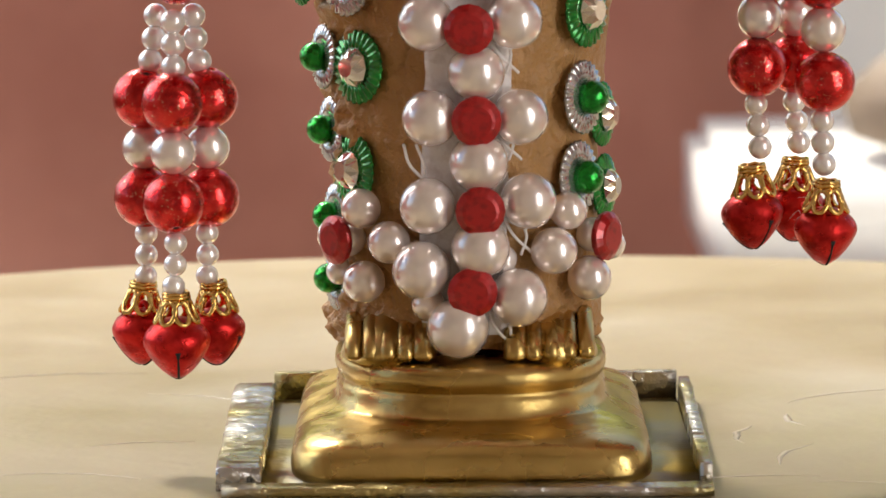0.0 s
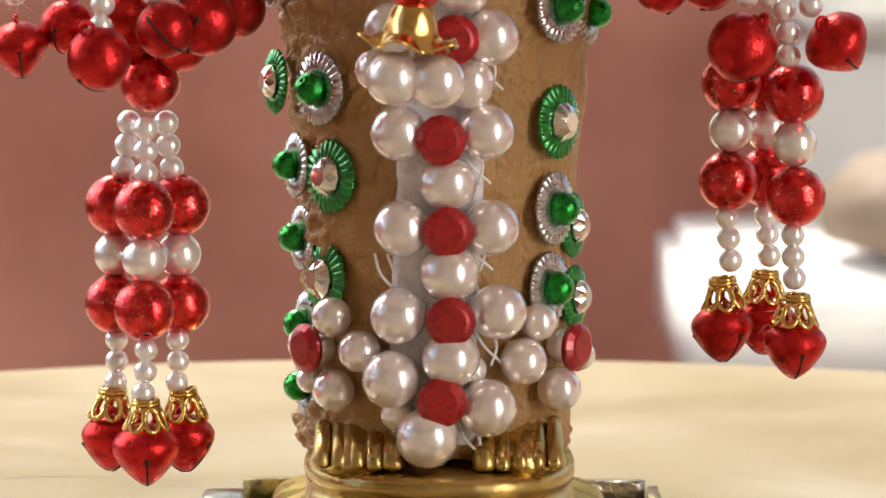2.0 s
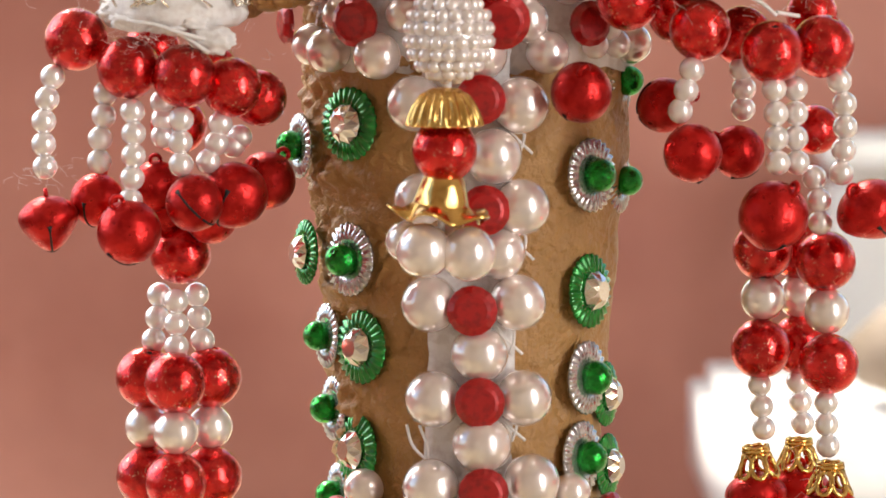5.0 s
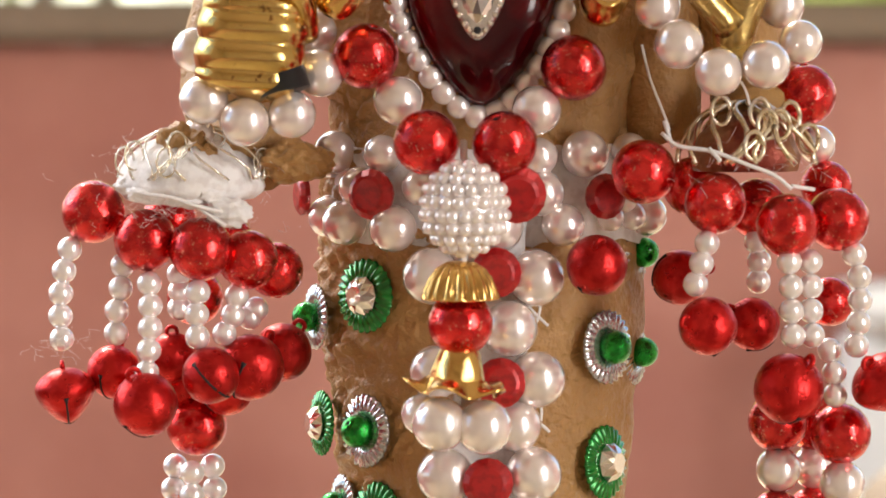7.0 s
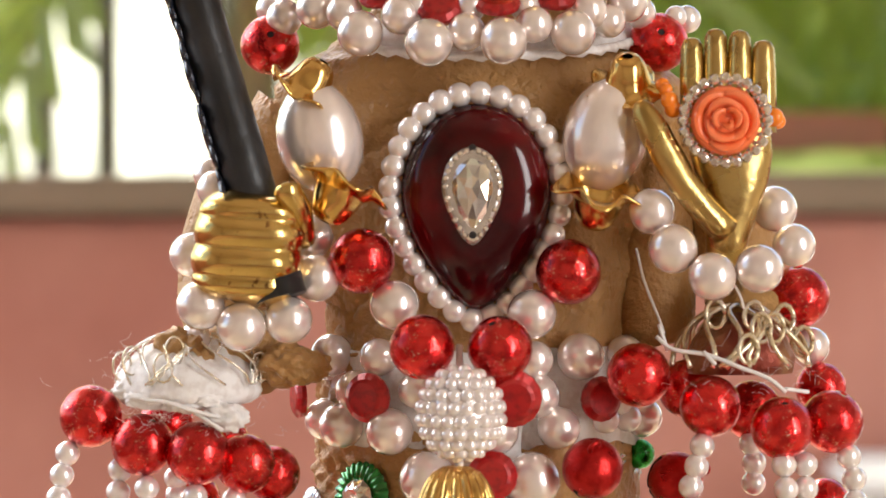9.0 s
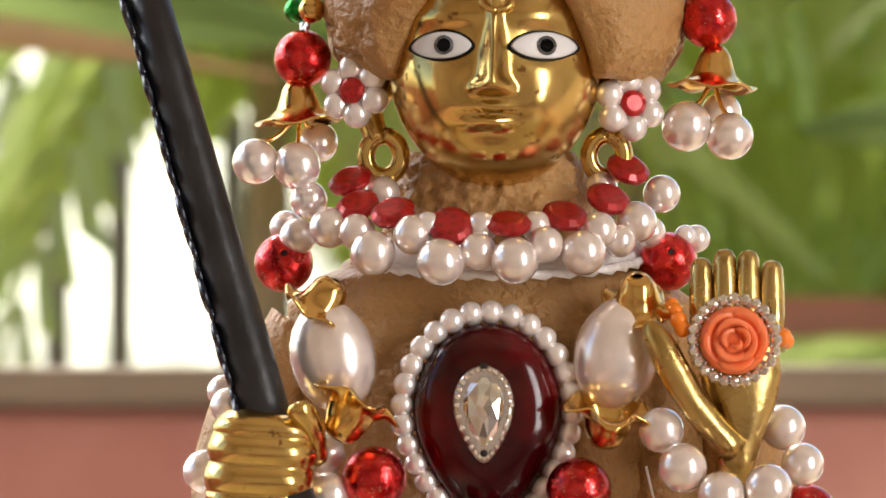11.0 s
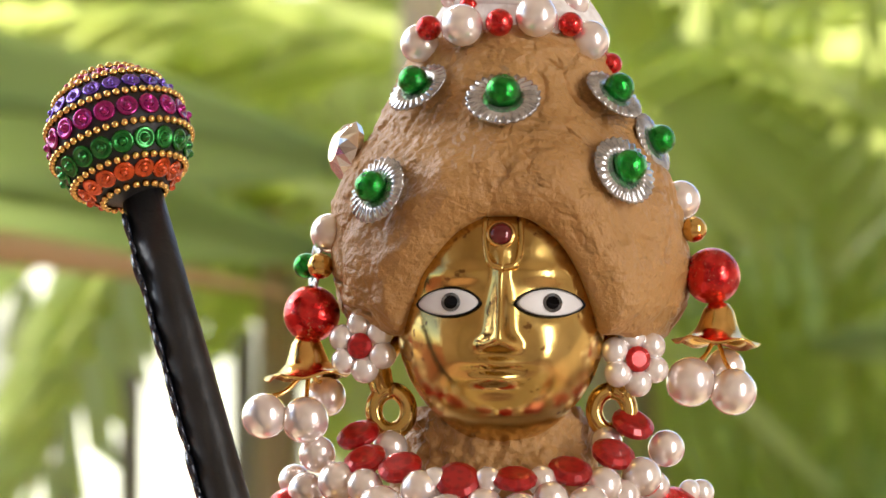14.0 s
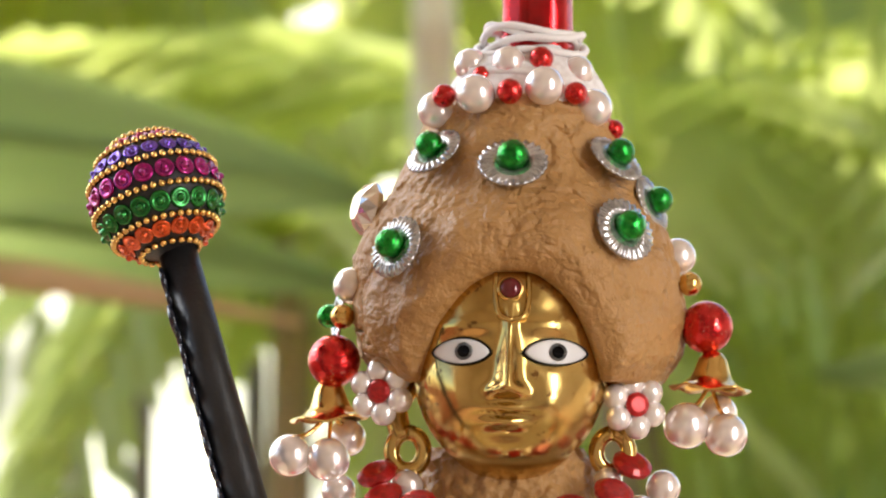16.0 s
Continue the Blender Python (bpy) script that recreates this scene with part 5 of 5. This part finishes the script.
for p, n in (((-16.8, -8.0, 172.8), (-.3, -.55, .8)), ((-15.7, -13.0, 169.1), (-.3, -.6, .75)), ((-10.6, -17.0, 168.0), (-.2, -.6, .75)), ((-2.5, -21.0, 166.0), (0, -.8, .6)), ((5.5, -21.0, 166.3), (0, -.45, .85)),
             ((13.3, -18.0, 167.5), (.15, -.6, .8)), ((19.5, -13.0, 170.0), (.25, -.6, .75)), ((22.5, -7.0, 174.4), (.3, -.6, .75))):
    gem(collar, p, 3.2, n)

# clay shoulder scraps and the neck's rough edge stay with the robe; flowers beside the ears
for at, s in (((-16.1, -10.0, 185.3), -1), ((22.7, -10.0, 183.4), 1)):
    t = thing("pearl_flower", "six-petalled pearl flower with a red centre by the ear", "ornament", at, "pearl flowers by the ears")
    n = Vector((s * .35, -1, .05)).normalized()
    u = n.cross(Vector((0, 0, 1))).normalized()
    w = u.cross(n)
    for k in range(6):
        a = 2 * math.pi * k / 6 + .4
        pearl(t, Vector(at) + (u * math.cos(a) + w * math.sin(a)) * 3.3, 2.0)
    gem(t, Vector(at) + n * 1.2, 1.9, n)

# ---- ear pendants ----
for s, gb, rb, cap, pearls, base in ((1, (31.5, -4.0, 202.5), (34.1, -4.0, 195.8), (34.7, -4.0, 185.5), (((30.8, -7.0, 180.4), 3.6), ((36.9, -7.0, 179.0), 3.4), ((36.1, 0.0, 182.6), 3.0)), (34.2, -4.0, 176.7)),
                                     (-1, (-22.3, -6.0, 197.1), (-23.6, -5.0, 190.3), (-24.0, -5.0, 180.7), (((-30.2, -8.0, 175.5), 3.3), ((-24.3, -8.0, 174.9), 3.4), ((-21.7, 0.0, 178.6), 3.0)), (-24.0, -4.0, 172.8))):
    t = thing("ear_pendant", "pendant of a red foil bead, gilt bell cap and pearls", "earring", base, "ear pendants")
    bead(t, "gold_bead", M_GOLDB, gb, 1.9)
    red(t, rb, 4.1, rot=(5, s * 8, 0))
    bead(t, "bell_cap", M_BRIM, cap, 6.2, rot=(0, s * 4, 20))
    bm = bmesh.new()
    for p, r in pearls:
        pearl(t, p, r)
        tube(bm, bend([Vector(cap) + Vector((0, 0, 2)), (Vector(cap) + Vector(p)) / 2 + Vector((0, -.5, 1)), Vector(p) + Vector((0, 0, r * .8))], 4), .35, 6)
    part("wire", bm, GOLD, t)
for at, r in (((29.7, -2.0, 206.9), 2.9), ((-21.0, -4.0, 202.0), 2.9)):
    t = thing("pearl_stud", "single pearl pressed into the turban's side", "pearl", at, "pearls at the turban's sides")
    pearl(t, at, r)

# ---- sequins on the turban ----
for x, z, sz in ((-12.9, 206.7, 4.98), (4.0, 219.2, 5.30), (-7.4, 221.5, 4.66), (18.9, 220.6, 4.66), (20.2, 209.3, 5.14)):
    p, n = on_turban(x, z, .5)
    rosette("ball", p + n * .5, n + Vector((0, -.05, .42 if z > 215 else .08)), sz, group="sequins on the turban")
rosette("ball", (25.2, -6.0, 214.7), (.85, -.4, .35), 4.6, group="sequins on the turban")
rosette("ball", (-22.9, -2.0, 197.2), (-.95, -.2, .1), 4.0, group="sequins on the turban")
t = thing("crystal_stud", "large clear faceted crystal at the turban's side", "crystal", (-18.0, -2.0, 214.0), "sequins on the turban")
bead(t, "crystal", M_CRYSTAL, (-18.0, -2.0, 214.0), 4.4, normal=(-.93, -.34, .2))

# ---- crest on the turban ----
crest = thing("pearl_crest", "pearl and red bead crest wound with white thread", "ornament", (6, 0, 228))
for p, r in (((-8.0, -8.0, 229.0), 2.9), ((-1.9, -13.0, 231.0), 3.1), ((8.7, -13.0, 232.3), 3.1), ((16.4, -8.0, 229.4), 3.0), ((3.3, -8.0, 236.4), 2.7), ((14.0, -6.0, 235.3), 2.5), ((-2.7, -4.0, 236.6), 2.6)):
    pearl(crest, p, r)
for p, r in (((-6.7, -11.0, 230.9), 1.85), ((3.4, -14.0, 231.3), 2.0), ((13.6, -11.0, 231.4), 1.8), ((8.3, -9.0, 237.0), 1.9), ((19.6, -5.0, 226.4), 1.6), ((-0.9, -8.0, 234.6), 1.4)):
    red(crest, p, r)
pc2 = Vector((6.2, 0.0, 237.6))
bm = bmesh.new()
skin(bm, [[(pc2.x + r * math.cos(t) * 1.05, r * math.sin(t) * .95, z + .3 * noise.noise(Vector((math.cos(t) * 3, math.sin(t) * 3, z)))) for t in [2 * math.pi * i / 40 for i in range(40)]]
          for r, z in ((12.4, 229.5), (12.6, 231.5), (11.4, 234), (9.8, 236.5), (7.6, 238.6), (5, 239.4), (.1, 239.6))])
part("wound_core", bm, LACE, crest, "white cloth core under the beads")
lines = []
for k in range(7):
    r, z = 10.8 - k * 1.05, 234.5 + k * .95
    lines.append([(pc2.x + r * math.cos(t + k), r * math.sin(t + k) * .95, z + .9 * math.sin(2 * t + k * 1.3)) for t in [2 * math.pi * i / 14 for i in range(15)]])
for k in range(4):
    r, z = 8.6 - k * .55, 239.4 + k * .75
    lines.append([(pc2.x + .6 + r * math.cos(t), r * math.sin(t) * .95, z + 1.3 * math.sin(t + k * 1.7) + .5 * math.sin(3 * t + k)) for t in [2 * math.pi * i / 16 for i in range(17)]])
threads(crest, lines, .62)
bm = bmesh.new()
tc = (7.7, 0.0, 242.0)
skin(bm, spun([(5.6, 0), (5.9, 1), (5.7, 4), (5.6, 9), (5.8, 13), (4.5, 15.5), (.1, 16)], 40, at=(tc[0], 0, 237.5), wave=lambda a, k: 1 + .015 * math.cos(7 * a)))
RED_CAP = material("red_foil_cap", (0.50, 0.006, 0.010), 0.18, 0.9, (0.32, 0.004, 0.006), 180, bump=0.15, bump_scale=250, coat=0.5)
tagged(part("red_finial", bm, RED_CAP, None, "shiny red fluted finial on top of the crest"), "", "finial")

# ---- mallet ----
mb = Vector((-50.7, -14.0, 214.9))
grip = Vector((-26.7, -26.0, 130.7))
axis = (mb - grip).normalized()
axis = Vector((axis.x, .26, axis.z)).normalized()
mallet = thing("mallet", "black-handled mallet with a round head of coloured sequins", "mallet", grip)
grip2 = Vector((-23.8, -29.5, 126.4))
hd = (mb - grip2).normalized()
bm = bmesh.new()
top_end = mb - hd * 8 + Vector((.9, 0, 0))
tube(bm, [grip2, grip2.lerp(top_end, .25), grip2.lerp(top_end, .5), grip2.lerp(top_end, .75), top_end], [3.5, 3.4, 3.25, 3.1, 3.0], 24)
part("handle", bm, BLACK, mallet, "black lacquered handle")
side = Vector((-hd.z, 0, hd.x)).normalized()
M_SEQ = lathe("dark_sequin", BLUE_BLACK, [(.4, 0), (1, .1), (.9, .35), (.5, .45)], 10, wave=lambda a, k: 1 + .08 * math.cos(5 * a))
for k in range(24):
    f = .13 + .74 * k / 23
    p = grip2.lerp(top_end, f * 1.08) + side * (1 if side.x < 0 else -1) * (3.05 - .45 * f) + Vector((0, -1.0 * (k % 2), .3 * math.sin(k * 2.3)))
    bead(mallet, "edge_sequin", M_SEQ, p, 2.3 + .35 * math.sin(k * 1.9), normal=side if side.x < 0 else -side)
HR = 9.95
head = bead(mallet, "head", unit_ball("mallet_head", BLACK, 32, 20), mb, HR, label="black ball under the sequins")
frame_q = axis.to_track_quat("Z", "Y")


def sequin_mesh(color, name):
    m = material(name, color, 0.15, 0.75, tuple(c * .6 for c in color), 3, coat=0.6, vary=0.15)
    bm = bmesh.new()
    skin(bm, spun([(.95, 0), (1, .12), (.9, .25), (.7, .28), (.5, .12), (.36, .16), (.33, .42), (.18, .58), (.02, .62)], 44, wave=lambda a, k: 1 + (.05 * math.cos(22 * a) if k in (1, 2, 3) else 0)))
    bmesh.ops.scale(bm, vec=(1000, 1000, 1000), verts=bm.verts)
    return mesh_of("sequin", bm, m)


bands = ((-50, sequin_mesh((0.70, 0.10, 0.02), "orange_sequin"), 14, 1.55), (-25, sequin_mesh((0.01, 0.22, 0.03), "green_sequin"), 18, 1.65), (3, sequin_mesh((0.40, 0.01, 0.20), "magenta_sequin"), 19, 1.6),
         (29, sequin_mesh((0.14, 0.06, 0.45), "violet_sequin"), 19, 1.35), (52, sequin_mesh((0.45, 0.03, 0.08), "crimson_sequin"), 13, 1.3), (72, sequin_mesh((0.14, 0.06, 0.45), "violet_sequin"), 6, 1.3))
for lat, me, n, r in bands:
    for k in range(n):
        a, b = 2 * math.pi * k / n + lat, radians(lat)
        d = frame_q @ Vector((math.cos(a) * math.cos(b), math.sin(a) * math.cos(b), math.sin(b)))
        bead(mallet, "sequin", me, mb + d * (HR - .05), r, normal=d)
M_GB = unit_ball("gold_bead", GOLD, 10, 6)
for lat, n in ((-64, 20), (-38, 38), (-11, 48), (16, 48), (41, 38), (62, 24)):
    for k in range(n):
        a, b = 2 * math.pi * k / n, radians(lat)
        d = frame_q @ Vector((math.cos(a) * math.cos(b), math.sin(a) * math.cos(b), math.sin(b)))
        bead(mallet, "gold_bead", M_GB, mb + d * (HR + .35), .58)

# ---- garden behind the low wall ----
def frond(bm, start, aim, droop, length, width, n, leaf):
    """One palm frond (metres): a bent stalk with a row of leaflets to each side."""
    side = Vector((-aim.y, aim.x, 0)).normalized()
    if side.length < 0.1:
        side = Vector((1, 0, 0))
    pts = []
    for i in range(n + 1):
        t = i / n
        pts.append(start + aim * length * t + Vector((0, 0, -droop * t * t)))
    for i in range(1, n):
        t = i / n
        d = (pts[i + 1] - pts[i - 1]).normalized()
        for s in (-1, 1):
            w = width * math.sin(math.pi * min(0.98, 0.12 + 0.86 * t)) * random.uniform(0.85, 1.1)
            out = (side * s * 0.85 + d * 0.6 + Vector((0, 0, random.uniform(-0.25, 0.05)))).normalized()
            tip = pts[i] + out * w + Vector((0, 0, -w * 0.18))
            up = d.cross(out).normalized() * leaf * 0.25
            mid = pts[i] + out * w * 0.45
            a = bm.verts.new(pts[i] - d * leaf * 0.3)
            b = bm.verts.new(mid - d * leaf + up)
            c = bm.verts.new(tip)
            e = bm.verts.new(mid + d * leaf - up)
            bm.faces.new((a, b, c, e))
    rings = []
    for i, p in enumerate(pts[::2]):
        r = 0.008 * (1 - i * 2 / (n + 1)) + 0.002
        rings.append([(p + Vector((math.cos(k * 1.57) * r, 0, math.sin(k * 1.57) * r))) / MM for k in range(4)])
    skin(bm, rings)


def palm(at, height, fronds, spread, label, leafw=0.034, aim_low=0.0, girth=1.0, bark=None):
    t = tagged(new("palm_tree"), label, "palm tree", "palms in the garden")
    t.location = at
    bm = bmesh.new()
    rings = []
    for i in range(10):
        z = height * i / 9
        r = (0.07 - 0.03 * i / 9 + 0.006 * (i % 2)) * girth
        rings.append([((at[0] + r * math.cos(k * 0.628) + 0.03 * math.sin(z)) / MM, (at[1] + r * math.sin(k * 0.628)) / MM, (at[2] + z) / MM) for k in range(10)])
    skin(bm, rings)
    part("trunk", bm, bark or BARK, t)
    bm = bmesh.new()
    top = Vector((at[0] + 0.03 * math.sin(height), at[1], at[2] + height))
    for i in range(fronds):
        a = 2 * math.pi * (i + random.uniform(-0.3, 0.3)) / fronds
        aim = Vector((math.cos(a), math.sin(a), random.uniform(0.1 + aim_low, 0.9 + aim_low))).normalized()
        frond(bm, top, aim, random.uniform(0.3, 0.8), spread * random.uniform(0.8, 1.15), spread * 0.3, 20, leafw)
    part("crown", bm, LEAF, t, smooth=False)
    return t


random.seed(7)
palm((0.55, 2.6, -0.95), 1.0, 10, 0.85, "young palm with bright green arching fronds")
palm((-0.085, 3.1, -0.95), 1.95, 10, 0.9, "slim palm with green fronds, its trunk coloured pale for sunlight", girth=.42, bark=SUN_PAINTED_BARK)
palm((-0.20, 2.9, -0.95), 1.40, 6, 0.45, "slim young palm with a brown trunk", girth=.42)
palm((0.12, 3.6, -0.95), 1.5, 11, 1.0, "taller palm with pale trunk and green fronds")
palm((0.95, 4.2, -0.95), 1.3, 11, 1.1, "taller palm with pale trunk and green fronds")
palm((-1.30, 4.6, -0.95), 2.1, 14, 1.1, "taller palm with pale trunk and green fronds")
bm = bmesh.new()
for i in range(2600):
    x = random.uniform(-2.6, 2.6)
    lowgap = -0.98 < x < -0.16
    p = Vector((x, 5.6 + random.uniform(-0.5, 0.6), -0.9 + 3.1 * random.random() ** 1.1))
    if lowgap and p.z < 0.70:
        continue
    if random.random() < 0.12 + 0.5 * noise.noise(p * 1.6):
        continue
    s = random.uniform(0.10, 0.30)
    u = Vector((random.uniform(-1, 1), random.uniform(-1, 1), random.uniform(-1, 1))).normalized()
    w = u.cross(Vector((random.uniform(-1, 1), random.uniform(-1, 1), 0.4))).normalized()
    v = [bm.verts.new(q) for q in (p - u * s * 1.5, p + w * s * .5, p + u * s * 1.6, p - w * s * .5)]
    bm.faces.new(v)
tagged(part("shrubs", bm, LEAF_DARK, None, "loose green shrubs at the garden's end", smooth=False), "", "shrub", kind="stuff")
fence = thing("garden_fence", "dark upright posts of a garden fence", "fence", (-450, 4300, -950))
for x in (-610, -488, -415, -282):
    part("post", box_bm(x - 14, x + 14, 4290, 4310, -950, 420, 2), COPING, fence)
part("rail", box_bm(-700, -300, 4311, 4325, 60, 90, 2), COPING, fence)


def blade(bm, base, tip, width, sag, pleat=0.012, n=14):
    """A broad leaf (metres) from its stalk to its tip, folded along the midrib and finely pleated."""
    a, b = Vector(base), Vector(tip)
    run = b - a
    across = run.cross(Vector((0, 1, 0))).normalized()
    depth = Vector((0, 1, 0))
    cols = []
    for i in range(n + 1):
        t = i / n
        w = width * math.sin(math.pi * (0.06 + 0.93 * t)) ** 0.7 * (1 - .15 * t)
        mid = a + run * t + Vector((0, 0, -sag * t * t))
        cols.append([bm.verts.new(mid + across * w * u + depth * (abs(u) * w * .35 + pleat * (k % 2))) for k, u in enumerate((-1, -.75, -.5, -.25, 0, .25, .5, .75, 1))])
    for p, q in zip(cols, cols[1:]):
        for k in range(8):
            bm.faces.new((p[k], q[k], q[k + 1], p[k + 1]))
    tube(bm, [(a + run * (i / n) + Vector((0, -.004, -sag * (i / n) ** 2))) / MM for i in range(n + 1)], [9 - 7 * i / n for i in range(n + 1)], 6)


def broad_plant(at, stem_top, leaves, label):
    t = tagged(new("broadleaf_plant"), label, "plant", "broadleaf plants in the garden")
    t.location = at
    bm = bmesh.new()
    p, q = Vector(at), Vector(stem_top)
    tube(bm, [p.lerp(q, i / 6) / MM for i in range(7)], [34, 33, 31, 29, 27, 24, 20], 10)
    part("stem", bm, BARK, t)
    for base, tip, width, sag, mat in leaves:
        bm = bmesh.new()
        blade(bm, base, tip, width, sag)
        part("leaf", bm, mat, t, "dried tan leaf" if mat == DRY_LEAF else "")


broad_plant((-0.82, 2.5, -0.95), (-0.78, 2.5, 0.50), (
    ((-0.78, 2.5, 0.50), (-0.09, 2.36, 0.52), 0.070, 0.09, LEAF_BROAD), ((-0.78, 2.5, 0.44), (-0.10, 2.44, 0.46), 0.050, 0.09, LEAF_BROAD), ((-0.78, 2.5, 0.40), (-0.14, 2.40, 0.42), 0.016, 0.08, DRY_LEAF),
    ((-0.78, 2.5, 0.50), (-0.30, 2.30, 0.82), 0.09, 0.10, LEAF_BROAD), ((-0.78, 2.5, 0.50), (-1.35, 2.5, 0.70), 0.09, 0.15, LEAF_BROAD)), "broad-leaved plant with long drooping green leaves")
broad_plant((0.98, 2.9, -0.95), (0.92, 2.9, 0.36), (
    ((0.92, 2.9, 0.36), (0.26, 2.75, 0.36), 0.055, 0.04, LEAF_BROAD), ((0.92, 2.9, 0.36), (0.34, 2.8, 0.52), 0.05, 0.06, LEAF), ((0.92, 2.9, 0.36), (0.60, 2.8, 0.80), 0.07, 0.08, LEAF), ((0.92, 2.9, 0.36), (1.45, 2.9, 0.55), 0.08, 0.15, LEAF_BROAD)), "broad-leaved plant with upright green leaves")

# clump of tall reeds
reeds = tagged(new("reed_clump"), "clump of tall yellow-green arching reeds", "reeds")
reeds.location = (0.42, 3.3, -0.95)
random.seed(23)
for i in range(70):
    bm = bmesh.new()
    x0, y0 = 0.42 + random.gauss(0, .10), 3.3 + random.gauss(0, .10)
    lean, reach, top = random.uniform(-.35, .5), random.uniform(-.15, .15), random.uniform(1.3, 2.0)
    rows, w0 = [], random.uniform(.006, .013)
    for k in range(13):
        t = k / 12
        x, y, z = x0 + lean * t ** 1.7 * (1 + .4 * t), y0 + reach * t * t, -.95 + top * (t - .22 * abs(lean) * t ** 3)
        w = w0 * (1 - t) ** .5 + .0008
        rows.append([(x / MM - w / MM, y / MM, z / MM), (x / MM, (y - .003) / MM, z / MM), (x / MM + w / MM, y / MM, z / MM), (x / MM, (y + .002) / MM, z / MM)])
    skin(bm, rows)
    part("reed", bm, LEAF, reeds)

# low brick planter
planter = tagged(new("brick_planter"), "low weathered red brick planter in the garden", "planter")
planter.location = (0.6, 3.0, -0.95)
part("core", box_bm(246, 954, 2956, 3044, -950, 180), SOIL, planter, "earth inside the brick planter")

# white bench and other things in front of the low wall
bench = thing("white_bench", "white painted bench standing by the red wall", "bench", (330, 800, -740))
part("seat", box_bm(82, 700, 600, 850, -74, -34, 6), WHITEWASH, bench)
part("front_panel", box_bm(82, 696, 615, 635, -740, -74, 3), WHITEWASH, bench)
cush = bmesh.new()
skin(cush, spun([(1, -34), (60, -34), (85, -26), (88, -14), (75, -2), (30, 3), (1, 3)], 32, (1, 0.8), at=(212, 720, 0)))
tagged(part("round_cushion", cush, COPING, None, "grey-brown round cushion on the white bench"), "", "cushion")

crate = thing("white_box", "plain white painted box standing by the red wall", "box", (330, 900, -740))
part("box_body", box_bm(136, 520, 862, 946, -740, 26, 5), WHITEWASH, crate)
part("lid", box_bm(132, 524, 858, 948, 26.5, 40, 4), WHITEWASH, crate)

# hazy bright sky low over the garden's end
GLOW = bpy.data.materials.new("hazy_sky")
GLOW.use_nodes = True
em = GLOW.node_tree.nodes.new("ShaderNodeEmission")
em.inputs[0].default_value = (1.0, 0.98, 0.74, 1)
cloud, span = GLOW.node_tree.nodes.new("ShaderNodeTexNoise"), GLOW.node_tree.nodes.new("ShaderNodeMapRange")
cloud.inputs["Scale"].default_value, cloud.inputs["Detail"].default_value = 1.6, 2.0
span.inputs["From Min"].default_value, span.inputs["From Max"].default_value = 0.38, 0.62
span.inputs["To Min"].default_value, span.inputs["To Max"].default_value = 0.50, 1.9
place = GLOW.node_tree.nodes.new("ShaderNodeTexCoord")
GLOW.node_tree.links.new(place.outputs["Object"], cloud.inputs["Vector"])
GLOW.node_tree.links.new(cloud.outputs["Fac"], span.inputs[0])
GLOW.node_tree.links.new(span.outputs[0], em.inputs[1])
GLOW.node_tree.links.new(em.outputs[0], [n for n in GLOW.node_tree.nodes if n.type == "OUTPUT_MATERIAL"][0].inputs[0])
bm = bmesh.new()
for i in range(25):
    a = radians(-36 + 3 * i)
    for z in (-1.0, 4.0):
        bm.verts.new((14 * math.sin(a), 14 * math.cos(a), z))
bm.verts.ensure_lookup_table()
for i in range(24):
    bm.faces.new([bm.verts[k] for k in (2 * i, 2 * i + 2, 2 * i + 3, 2 * i + 1)])
structure("backdrop", bm, GLOW, "hazy bright sky beyond the garden", "sky")

# bricks of the garden planter
brick_me = mesh_of("brick", box_bm(-54, 54, -26, 26, -17, 17, 2), BRICK, False)
for row in range(6):
    for k in range(6):
        link_mesh("brick", brick_me, planter, at=(300 + 118 * k + (30 if row % 2 else 0), 2930, 172 - 38 * row + (k * 7 % 3)))
